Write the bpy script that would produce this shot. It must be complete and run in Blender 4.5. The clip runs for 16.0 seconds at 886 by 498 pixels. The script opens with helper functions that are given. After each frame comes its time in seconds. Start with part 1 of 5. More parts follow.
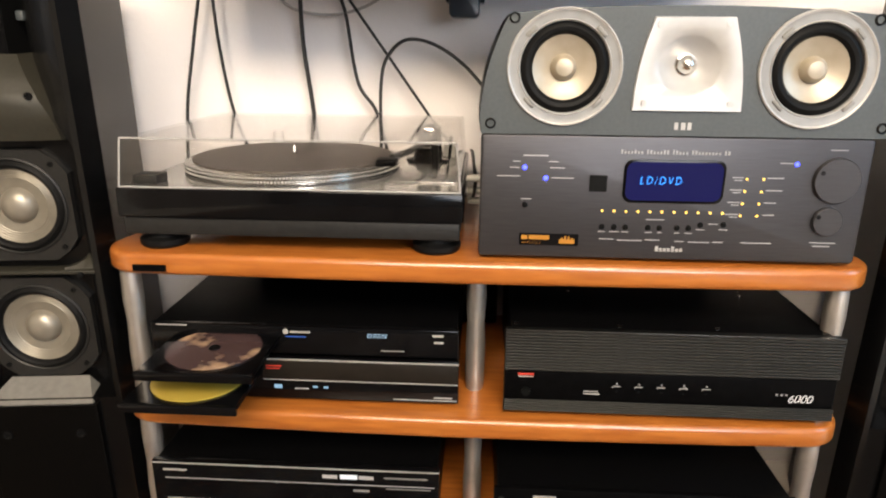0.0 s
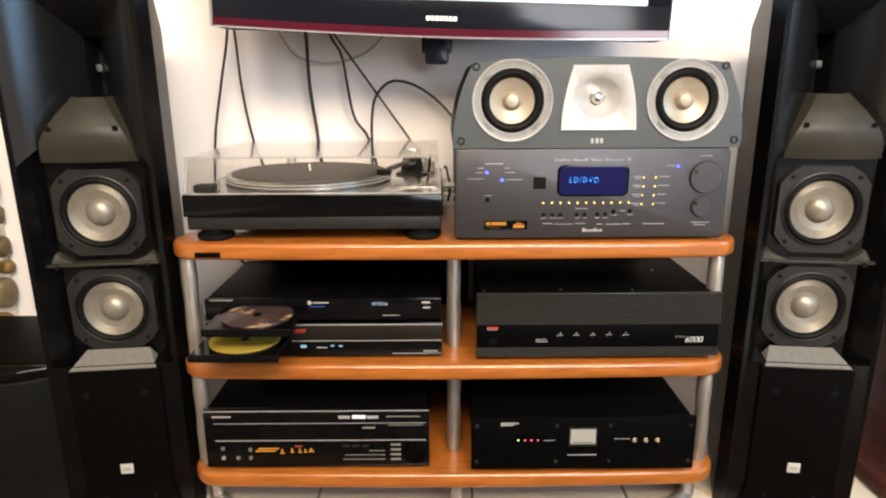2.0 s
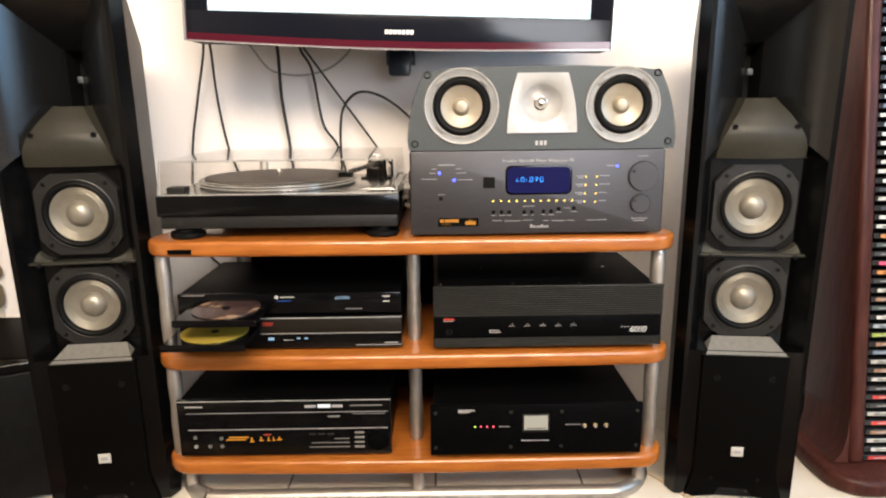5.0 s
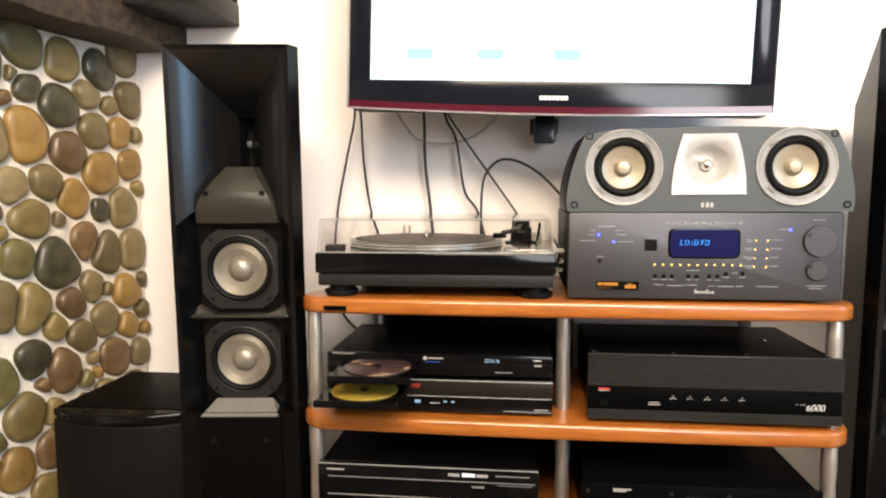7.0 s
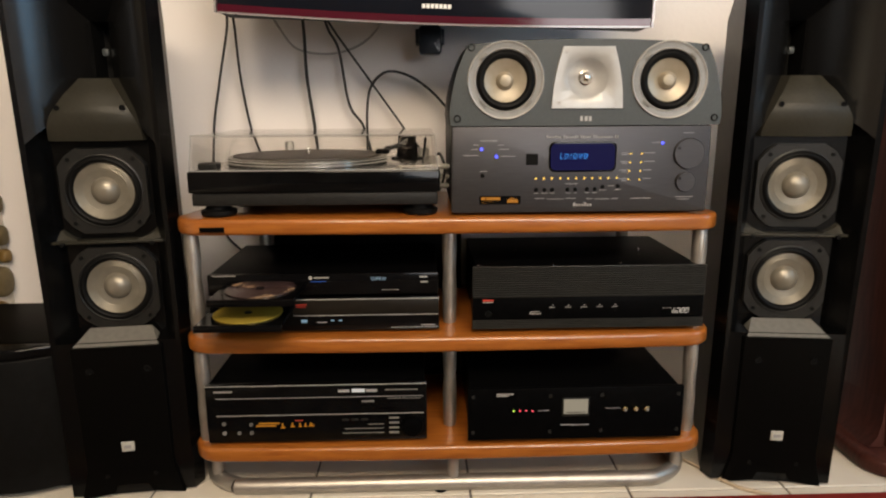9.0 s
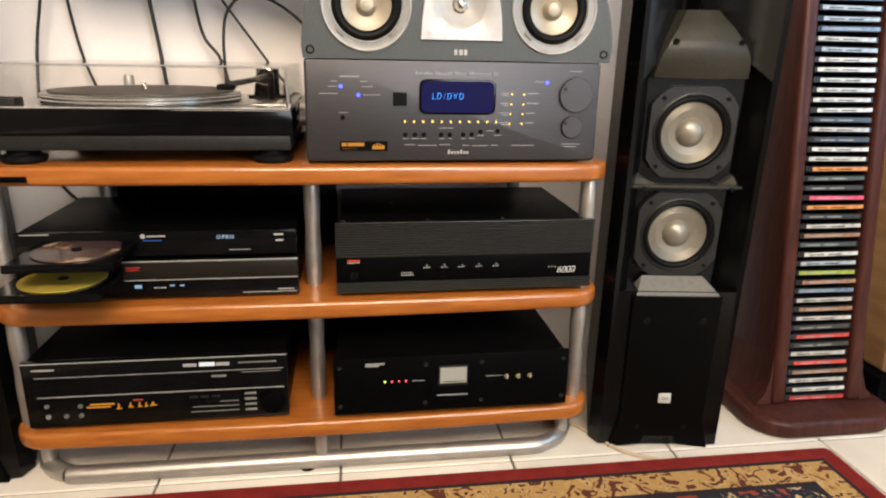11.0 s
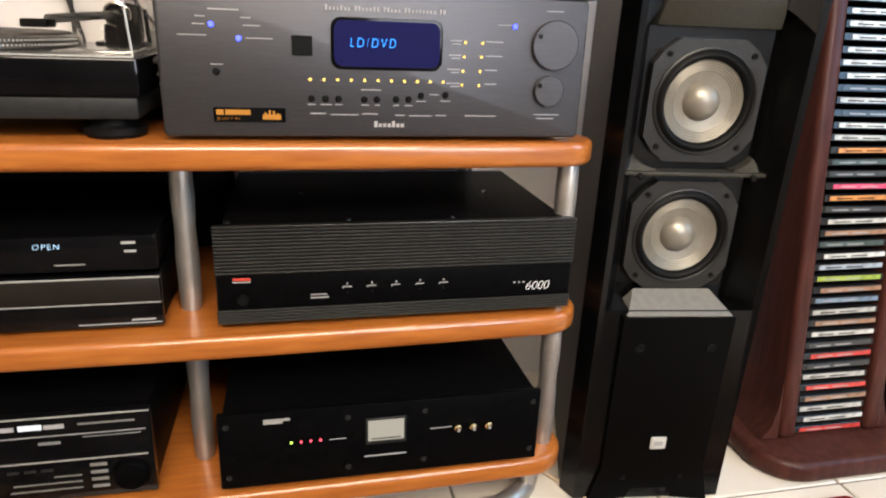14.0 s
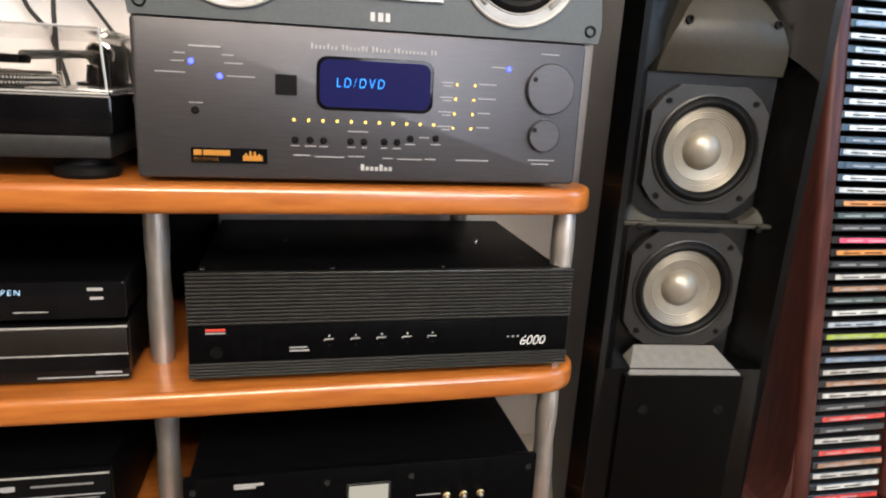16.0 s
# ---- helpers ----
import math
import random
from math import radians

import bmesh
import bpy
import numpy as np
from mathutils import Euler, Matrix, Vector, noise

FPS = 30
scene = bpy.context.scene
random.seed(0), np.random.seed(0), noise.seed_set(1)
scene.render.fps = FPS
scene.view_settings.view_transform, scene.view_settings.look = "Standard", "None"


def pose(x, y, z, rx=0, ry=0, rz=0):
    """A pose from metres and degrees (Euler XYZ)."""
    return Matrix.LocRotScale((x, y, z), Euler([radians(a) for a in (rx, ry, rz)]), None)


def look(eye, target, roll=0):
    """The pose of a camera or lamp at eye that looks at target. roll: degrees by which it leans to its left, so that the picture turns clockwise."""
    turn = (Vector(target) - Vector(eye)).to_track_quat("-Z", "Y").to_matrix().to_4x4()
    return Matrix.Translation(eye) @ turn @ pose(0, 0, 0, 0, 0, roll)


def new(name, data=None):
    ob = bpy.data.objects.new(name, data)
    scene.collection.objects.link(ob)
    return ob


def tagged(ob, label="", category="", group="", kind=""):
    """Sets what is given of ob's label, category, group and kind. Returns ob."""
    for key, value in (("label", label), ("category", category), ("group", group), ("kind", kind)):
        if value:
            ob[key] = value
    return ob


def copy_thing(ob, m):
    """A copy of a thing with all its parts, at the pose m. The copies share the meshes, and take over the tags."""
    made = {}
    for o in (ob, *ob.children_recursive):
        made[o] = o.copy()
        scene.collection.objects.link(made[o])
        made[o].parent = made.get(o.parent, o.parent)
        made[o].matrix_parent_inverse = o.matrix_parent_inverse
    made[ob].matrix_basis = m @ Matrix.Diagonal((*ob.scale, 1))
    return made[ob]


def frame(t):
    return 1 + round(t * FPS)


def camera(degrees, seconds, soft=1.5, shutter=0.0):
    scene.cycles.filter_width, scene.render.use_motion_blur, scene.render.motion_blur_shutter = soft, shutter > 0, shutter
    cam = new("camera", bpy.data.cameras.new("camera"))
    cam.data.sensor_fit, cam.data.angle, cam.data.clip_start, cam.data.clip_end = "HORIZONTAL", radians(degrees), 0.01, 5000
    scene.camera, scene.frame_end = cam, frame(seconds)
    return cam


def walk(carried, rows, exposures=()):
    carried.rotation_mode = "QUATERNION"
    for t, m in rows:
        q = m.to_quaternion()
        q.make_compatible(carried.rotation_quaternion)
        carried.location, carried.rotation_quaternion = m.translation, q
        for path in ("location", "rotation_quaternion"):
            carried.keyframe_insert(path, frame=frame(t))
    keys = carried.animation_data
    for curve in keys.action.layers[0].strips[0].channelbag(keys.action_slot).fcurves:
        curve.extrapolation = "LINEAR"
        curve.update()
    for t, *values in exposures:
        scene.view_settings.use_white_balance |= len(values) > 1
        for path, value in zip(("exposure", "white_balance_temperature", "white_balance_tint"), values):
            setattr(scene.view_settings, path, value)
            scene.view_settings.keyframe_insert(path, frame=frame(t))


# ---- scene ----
cam = camera(67.5, 16.0, 2.1)
PATH = [
    (0, (-0.002, -0.765, 0.761), (-0.102, 1.146, 0.180), 0.5),
    (0.5, (0.003, -0.896, 0.771), (-0.168, 0.992, 0.134), -2.3),
    (1, (-0.006, -1.012, 0.745), (-0.152, 0.923, 0.262), -2.6),
    (1.5, (-0.004, -1.035, 0.768), (-0.103, 0.909, 0.307), -0.5),
    (2, (-0.020, -1.054, 0.769), (-0.017, 0.886, 0.283), -0.3),
    (2.5, (0.021, -1.063, 0.762), (0.028, 0.880, 0.291), -0.4),
    (3, (0.003, -1.086, 0.769), (0.025, 0.858, 0.301), -0.0),
    (3.2, (-0.008, -1.097, 0.761), (0.049, 0.850, 0.304), -0.1),
    (5.3, (0.053, -1.136, 0.740), (0.037, 0.820, 0.325), -1.0),
    (5.5, (0.029, -1.136, 0.733), (-0.028, 0.823, 0.332), -0.7),
    (6, (-0.006, -1.128, 0.733), (-0.219, 0.821, 0.337), 0.8),
    (6.5, (-0.043, -1.131, 0.684), (-0.329, 0.825, 0.379), 0.8),
    (7, (-0.080, -1.130, 0.702), (-0.308, 0.850, 0.532), -0.2),
    (7.5, (-0.073, -1.121, 0.708), (-0.286, 0.860, 0.539), -1.3),
    (8, (-0.074, -1.118, 0.731), (-0.255, 0.856, 0.462), -1.3),
    (8.5, (-0.075, -1.117, 0.733), (-0.139, 0.846, 0.354), -0.8),
    (9, (-0.048, -1.113, 0.702), (0.013, 0.841, 0.280), -0.3),
    (9.5, (-0.033, -1.096, 0.690), (0.139, 0.842, 0.228), -0.2),
    (10, (0.012, -1.084, 0.679), (0.250, 0.849, 0.224), -1.0),
    (10.2, (0.028, -1.071, 0.690), (0.282, 0.850, 0.193), -0.0),
    (12.3, (0.071, -0.852, 0.640), (0.367, 1.035, 0.046), 2.1),
    (12.5, (0.061, -0.842, 0.634), (0.380, 1.044, 0.050), 3.8),
    (13, (0.074, -0.823, 0.654), (0.400, 1.049, 0.030), 3.7),
    (13.5, (0.093, -0.768, 0.626), (0.456, 1.108, 0.035), 2.5),
    (14, (0.125, -0.705, 0.640), (0.551, 1.141, -0.003), 2.3),
    (14.5, (0.169, -0.644, 0.620), (0.698, 1.173, -0.027), 2.9),
    (15, (0.187, -0.622, 0.616), (0.708, 1.198, -0.028), 3.5),
    (15.5, (0.180, -0.631, 0.621), (0.646, 1.216, 0.014), 3.1),
    (16, (0.142, -0.670, 0.622), (0.579, 1.222, 0.141), 2.9),
]
EXPOSURES = [(0.0, -0.08, 6450, 10), (5.5, -0.08, 6400, 10), (7.0, 0.0, 6600, 10), (7.6, -0.28, 6650, 10), (8.0, -0.72, 6850, 10), (8.5, -1.02, 6900, 10), (9.0, -1.02, 6900, 10), (9.5, -0.75, 6800, 10), (10.2, -0.4, 6700, 10), (12.5, -0.32, 6150, 10), (13.2, -0.24, 6150, 10), (16.0, -0.05, 6050, 10)]
walk(cam, [(t, look(eye, target, roll)) for t, eye, target, roll in PATH], EXPOSURES)

# ---- light ----
world = bpy.data.worlds.new("room_air")
scene.world = world
world.use_nodes = True
sky = world.node_tree.nodes.new("ShaderNodeTexSky")
sky.sky_type, sky.sun_disc = "NISHITA", False
sky.sun_elevation, sky.sun_rotation = radians(35), radians(120)
world.node_tree.links.new(sky.outputs[0], world.node_tree.nodes["Background"].inputs[0])
world.node_tree.nodes["Background"].inputs[1].default_value = 0.08


def area(name, at, target, sx, sy, watts, colour):
    d = bpy.data.lights.new(name, "AREA")
    d.shape, d.size, d.size_y, d.energy, d.color = "RECTANGLE", sx, sy, watts, colour
    ob = new(name, d)
    ob.matrix_world = look(at, target)
    return ob


# added warm key light out of view, placed by how the rack looks lit
area("unseen_lamp_light", (0.10, -2.08, 2.06), (0.05, 0.3, 0.75), 1.5, 0.70, 127, (1.0, 0.84, 0.655))
area("window_light_east", (1.96, -0.75, 1.25), (0.0, -0.35, 0.85), 0.9, 1.3, 18, (0.30, 0.63, 1.0))
# neutral front fill, added to lift the wall under the television
area("front_fill_south", (1.25, -3.16, 1.30), (0.5, 0.0, 0.8), 1.1, 1.3, 74, (0.93, 0.91, 0.92))

# ---- materials ----


def mat(name, colour, rough=0.5, metal=0.0, colour2=None, scale=30.0, bump=0.0, bump_scale=None, coat=0.0, stretch=(1, 1, 1), detail=4.0, spec=0.5,
        low=0.35, high=0.65, rough2=None, vary=0.0):
    m = bpy.data.materials.new(name)
    m.use_nodes = True
    nt = m.node_tree
    b = nt.nodes["Principled BSDF"]
    b.inputs["Base Color"].default_value = (*colour, 1)
    b.inputs["Roughness"].default_value = rough
    b.inputs["Metallic"].default_value = metal
    b.inputs["Specular IOR Level"].default_value = spec
    b.inputs["Coat Weight"].default_value = coat
    b.inputs["Coat Roughness"].default_value = 0.12
    tc = nt.nodes.new("ShaderNodeTexCoord")
    mp = nt.nodes.new("ShaderNodeMapping")
    mp.inputs["Scale"].default_value = stretch
    nt.links.new(tc.outputs["Object"], mp.inputs["Vector"])
    if colour2:
        n = nt.nodes.new("ShaderNodeTexNoise")
        n.inputs["Scale"].default_value, n.inputs["Detail"].default_value = scale, detail
        nt.links.new(mp.outputs[0], n.inputs["Vector"])
        r = nt.nodes.new("ShaderNodeValToRGB")
        r.color_ramp.elements[0].position, r.color_ramp.elements[1].position = low, high
        r.color_ramp.elements[0].color, r.color_ramp.elements[1].color = (*colour, 1), (*colour2, 1)
        nt.links.new(n.outputs["Fac"], r.inputs[0])
        last = r.outputs[0]
        if vary:
            oi = nt.nodes.new("ShaderNodeObjectInfo")
            hs = nt.nodes.new("ShaderNodeHueSaturation")
            mr = nt.nodes.new("ShaderNodeMapRange")
            mr.inputs["To Min"].default_value, mr.inputs["To Max"].default_value = 1 - vary, 1 + vary
            nt.links.new(oi.outputs["Random"], mr.inputs["Value"])
            nt.links.new(mr.outputs[0], hs.inputs["Value"])
            nt.links.new(last, hs.inputs["Color"])
            last = hs.outputs[0]
        nt.links.new(last, b.inputs["Base Color"])
        if rough2 is not None:
            q = nt.nodes.new("ShaderNodeMapRange")
            q.inputs["To Min"].default_value, q.inputs["To Max"].default_value = rough, rough2
            nt.links.new(n.outputs["Fac"], q.inputs["Value"])
            nt.links.new(q.outputs[0], b.inputs["Roughness"])
    if bump:
        n2 = nt.nodes.new("ShaderNodeTexNoise")
        n2.inputs["Scale"].default_value, n2.inputs["Detail"].default_value = bump_scale or scale, 5
        nt.links.new(mp.outputs[0], n2.inputs["Vector"])
        bp = nt.nodes.new("ShaderNodeBump")
        bp.inputs["Strength"].default_value, bp.inputs["Distance"].default_value = bump, 0.002
        nt.links.new(n2.outputs["Fac"], bp.inputs["Height"])
        nt.links.new(bp.outputs[0], b.inputs["Normal"])
    return m


def glow(name, colour, power):
    m = bpy.data.materials.new(name)
    m.use_nodes = True
    b = m.node_tree.nodes["Principled BSDF"]
    b.inputs["Base Color"].default_value = (0.02, 0.02, 0.02, 1)
    b.inputs["Roughness"].default_value, b.inputs["Specular IOR Level"].default_value = 0.6, 0.1
    b.inputs["Emission Color"].default_value = (*colour, 1)
    b.inputs["Emission Strength"].default_value = power
    return m


def clear(name, tint, rough=0.03):
    m = bpy.data.materials.new(name)
    m.use_nodes = True
    nt = m.node_tree
    nt.nodes.remove(nt.nodes["Principled BSDF"])
    t, g, x, w, p, q = (nt.nodes.new("ShaderNode" + n) for n in ("BsdfTransparent", "BsdfGlossy", "MixShader", "LayerWeight", "Math", "Math"))
    t.inputs["Color"].default_value = (*tint, 1)
    g.inputs["Roughness"].default_value = rough
    w.inputs["Blend"].default_value = 0.5
    p.operation, q.operation = "POWER", "MULTIPLY_ADD"
    p.inputs[1].default_value = 5.0
    q.inputs[1].default_value, q.inputs[2].default_value = 0.75, 0.03
    nt.links.new(w.outputs["Facing"], p.inputs[0])
    nt.links.new(p.outputs[0], q.inputs[0])
    nt.links.new(q.outputs[0], x.inputs[0])
    nt.links.new(t.outputs[0], x.inputs[1])
    nt.links.new(g.outputs[0], x.inputs[2])
    nt.links.new(x.outputs[0], nt.nodes["Material Output"].inputs["Surface"])
    return m


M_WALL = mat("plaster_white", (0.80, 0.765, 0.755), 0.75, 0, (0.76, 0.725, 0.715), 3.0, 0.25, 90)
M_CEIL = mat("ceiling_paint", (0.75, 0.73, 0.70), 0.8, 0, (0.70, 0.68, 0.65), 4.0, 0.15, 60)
# unseen walls: dull tone chosen to weaken bounce and reflections on the equipment
M_WALL2 = mat("unseen_wall_dim_plaster", (0.24, 0.195, 0.155), 0.8, 0, (0.20, 0.165, 0.13), 3.0, 0.2, 90)
M_TILE = mat("glazed_tile", (0.66, 0.61, 0.53), 0.22, 0, (0.58, 0.53, 0.45), 6.0, 0.05, 40, vary=0.05)
M_GROUT = mat("dark_grout", (0.10, 0.085, 0.07), 0.9, 0, (0.16, 0.14, 0.12), 60, 0.3, 120)
M_MORTAR = mat("white_mortar", (0.72, 0.68, 0.60), 0.85, 0, (0.55, 0.51, 0.44), 22, 0.8, 70)
M_BEAM = mat("old_dark_beam", (0.016, 0.010, 0.006), 0.7, 0, (0.055, 0.036, 0.020), 9, 0.7, 30, stretch=(6, 1, 6))
M_SHELF = mat("cherry_veneer", (0.252, 0.073, 0.0115), 0.30, 0, (0.338, 0.110, 0.0185), 14, 0.06, 60, coat=0.45, stretch=(1, 9, 9))
M_SILVER = mat("silver_tube", (0.46, 0.43, 0.39), 0.42, 0.85, (0.40, 0.37, 0.335), 40, 0.03, 200)
M_VINYL = mat("black_ash_vinyl", (0.0015, 0.0014, 0.0013), 0.45, 0, (0.0024, 0.0021, 0.0019), 60, 0.10, 220, stretch=(6, 6, 1), spec=0.03)
# lighter copy of the black vinyl: lamp light on the tower sides
M_SIDE = mat("lit_side_ash_vinyl", (0.0030, 0.0029, 0.0029), 0.42, 0, (0.0048, 0.0045, 0.0043), 50, 0.12, 200, stretch=(6, 6, 1), spec=0.12)
M_HORN = mat("satin_black_plastic", (0.0045, 0.0045, 0.0048), 0.24, 0, (0.0065, 0.0064, 0.0064), 160, 0.04, 500, spec=0.6)
M_GREYP = mat("graphite_plastic", (0.021, 0.0195, 0.0145), 0.45, 0, (0.026, 0.0242, 0.018), 180, 0.12, 500, spec=0.25)
M_SATIN = mat("satin_front_plastic", (0.0015, 0.0015, 0.0016), 0.26, 0, (0.0022, 0.0022, 0.0023), 120, 0.05, 400, spec=0.22)
M_DRIVER = mat("dark_driver_frame", (0.0110, 0.0108, 0.0102), 0.38, 0, (0.0145, 0.0142, 0.0134), 160, 0.10, 400, spec=0.3)
M_TRIM = mat("dull_grey_trim", (0.17, 0.168, 0.162), 0.4, 0.2, (0.195, 0.192, 0.184), 80)
M_BRASS = mat("worn_brass", (0.62, 0.47, 0.24), 0.22, 1.0, (0.55, 0.42, 0.22), 90)
M_LEDGE = mat("pale_graphite_plastic", (0.125, 0.120, 0.108), 0.5, 0, (0.150, 0.144, 0.130), 120, 0.1, 400)
M_RUBBER = mat("black_rubber", (0.0036, 0.0036, 0.0036), 0.5, 0, (0.0055, 0.0055, 0.0055), 90, 0.05, 200, spec=0.08)
M_CONE = mat("champagne_cone", (0.172, 0.155, 0.122), 0.44, 0.45, (0.20, 0.182, 0.146), 60, 0.03, 300)
M_CONE2 = mat("pearl_cone", (0.31, 0.27, 0.205), 0.42, 0.40, (0.35, 0.305, 0.24), 60, 0.03, 300)
M_DUST = mat("champagne_cap", (0.22, 0.198, 0.160), 0.38, 0.50, (0.25, 0.226, 0.184), 60)
M_BAFFLE = mat("grey_baffle", (0.043, 0.050, 0.052), 0.46, 0.1, (0.052, 0.059, 0.061), 240, 0.08, 600, spec=0.35)
M_RING = mat("silver_trim_plastic", (0.32, 0.31, 0.295), 0.42, 0.25, (0.37, 0.36, 0.34), 80)
M_TWEET = mat("white_waveguide", (0.34, 0.335, 0.325), 0.32, 0.15, (0.37, 0.365, 0.355), 50)
M_CHROME = mat("bright_metal", (0.72, 0.70, 0.66), 0.15, 1.0)
M_PROC = mat("anthracite_aluminium", (0.054, 0.052, 0.055), 0.38, 0.80, (0.065, 0.063, 0.066), 30, 0.05, 700, stretch=(1, 1, 40))
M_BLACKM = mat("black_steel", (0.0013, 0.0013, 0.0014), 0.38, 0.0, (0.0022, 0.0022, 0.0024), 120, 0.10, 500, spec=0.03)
M_BLACKG = mat("gloss_black", (0.0016, 0.0016, 0.0019), 0.11, 0, (0.0035, 0.0035, 0.0038), 20, spec=0.18)
M_AMP = mat("black_extrusion", (0.0045, 0.0047, 0.0045), 0.36, 0.2, (0.006, 0.0062, 0.006), 80, 0.05, 300, spec=0.05)
# lighter than the amplifier front, so glints on its ribs are in the colour
M_RIB = mat("rib_glint_aluminium", (0.036, 0.036, 0.034), 0.34, 0.75, (0.044, 0.044, 0.041), 80)
M_BROWNP = mat("brown_black_plastic", (0.012, 0.010, 0.008), 0.35, 0.2, (0.015, 0.0125, 0.010), 50, spec=0.2)
M_SLATE = mat("slate_plinth", (0.013, 0.0127, 0.0122), 0.45, 0.1, (0.017, 0.0167, 0.0160), 150, 0.06, 400, spec=0.15)
M_WHITE = mat("white_print", (0.78, 0.78, 0.76), 0.6)
M_DIM = mat("grey_print", (0.27, 0.265, 0.265), 0.6)
M_RED = mat("red_print", (0.42, 0.035, 0.02), 0.5)
M_BADGE = mat("badge_white", (0.42, 0.41, 0.37), 0.35)
M_HOLE = mat("dark_hole", (0.003, 0.003, 0.003), 0.7, spec=0.1)
M_CABLE = mat("black_cable", (0.015, 0.015, 0.015), 0.45)
M_CABLEG = mat("grey_cable", (0.35, 0.34, 0.33), 0.5)
M_CABLEB = mat("beige_cable", (0.42, 0.33, 0.23), 0.5)
M_PLUG = mat("blue_black_plastic", (0.012, 0.020, 0.032), 0.3)
M_CHERRY = mat("dark_cherry_wood", (0.032, 0.0098, 0.0078), 0.40, 0, (0.055, 0.0175, 0.0130), 12, 0.06, 60, coat=0.04, spec=0.15, stretch=(8, 8, 1))
M_TAN = mat("tan_wood", (0.34, 0.20, 0.09), 0.5, 0, (0.24, 0.13, 0.055), 7, 0.2, 40, stretch=(1, 1, 5))
M_TVB = mat("tv_gloss_bezel", (0.006, 0.007, 0.011), 0.12, 0, None, spec=0.25)
M_TVR = mat("tv_ruby_edge", (0.060, 0.006, 0.014), 0.12, 0, None)
M_TVE = mat("tv_clear_edge", (0.30, 0.28, 0.28), 0.15, 0.2)
M_PLATE = mat("platter_metal", (0.40, 0.39, 0.37), 0.25, 0.9)
M_VINYLREC = mat("record_mat", (0.055, 0.045, 0.038), 0.55, 0, (0.07, 0.058, 0.05), 40)
M_DISC1 = mat("printed_disc_dark", (0.06, 0.035, 0.035), 0.16, 0.25, (0.55, 0.36, 0.22), 17, low=0.52, high=0.66)
M_DISC2 = mat("printed_disc_yellow", (0.38, 0.26, 0.03), 0.25, 0.2, (0.46, 0.34, 0.06), 12)
M_DECK = mat("silver_deck", (0.34, 0.33, 0.32), 0.16, 0.7, (0.38, 0.37, 0.36), 40)
M_LID = clear("clear_acrylic", (0.97, 0.965, 0.955))
M_CASE = mat("jewel_case", (0.012, 0.012, 0.013), 0.14, 0, (0.022, 0.022, 0.023), 30, spec=0.35)
G_SCREEN = glow("tv_picture", (0.84, 0.97, 1.0), 1.6)
G_TEAL = glow("tv_button", (0.48, 0.90, 0.98), 1.3)
G_BLUE = glow("blue_diode", (0.07, 0.09, 1.0), 5)
G_VFD = glow("blue_readout", (0.03, 0.30, 1.0), 3.4)
G_DIMBLUE = glow("dim_blue_light", (0.03, 0.20, 0.9), 0.55)
G_WINDOW = glow("blue_window", (0.002, 0.004, 0.20), 0.42)
G_WINDOW.node_tree.nodes["Principled BSDF"].inputs["Base Color"].default_value = (0.002, 0.002, 0.003, 1)
G_AMBER = glow("amber_diode", (1.0, 0.62, 0.10), 3.5)
G_ORANGE = glow("orange_panel", (1.0, 0.36, 0.008), 0.75)
G_RED = glow("red_diode", (1.0, 0.08, 0.12), 3)
G_DIMRED = glow("dim_red_readout", (1.0, 0.10, 0.04), 0.6)
G_GREEN = glow("green_diode", (0.6, 0.9, 0.1), 3)
G_METER = glow("lit_meter", (0.95, 0.84, 0.64), 0.55)
G_LITWIN = glow("lit_white_window", (0.95, 0.93, 0.90), 1.2)
G_OPEN = glow("bright_pale_readout", (0.55, 0.80, 1.0), 1.8)
G_PALE = glow("pale_blue_readout", (0.45, 0.75, 1.0), 0.7)
G_LAMP = glow("unseen_lamp_glow", (1.0, 0.80, 0.56), 3.0)
G_SKY = glow("window_daylight", (0.55, 0.78, 1.0), 2.5)

# ---- mesh helpers ----


def part(name, bm, material, parent=None, label="", smooth=True):
    me = bpy.data.meshes.new(name)
    bm.to_mesh(me)
    bm.free()
    me.materials.append(material)
    ob = new(name, me)
    if smooth:
        me.polygons.foreach_set("use_smooth", [True] * len(me.polygons))
        me.set_sharp_from_angle(angle=radians(35))
    if parent:
        ob.parent = parent
    if label:
        ob["label"] = label
    return ob


def thing(name, m, label, category, group="", kind=""):
    ob = new(name)
    ob.empty_display_size = 0.05
    ob.matrix_world = m
    return tagged(ob, label, category, group, kind)


def box(x0, x1, y0, y1, z0, z1, bevel=0.0, bm=None, seg=2):
    b = bmesh.new()
    bmesh.ops.create_cube(b, size=1.0)
    for v in b.verts:
        v.co = (x0 + (v.co.x + 0.5) * (x1 - x0), y0 + (v.co.y + 0.5) * (y1 - y0), z0 + (v.co.z + 0.5) * (z1 - z0))
    if bevel:
        bmesh.ops.bevel(b, geom=b.edges[:], offset=bevel, segments=seg, affect="EDGES", profile=0.5)
    return merge(bm, b)


def merge(bm, b):
    if bm is None:
        return b
    me = bpy.data.meshes.new("tmp")
    b.to_mesh(me)
    b.free()
    bm.from_mesh(me)
    bpy.data.meshes.remove(me)
    return bm


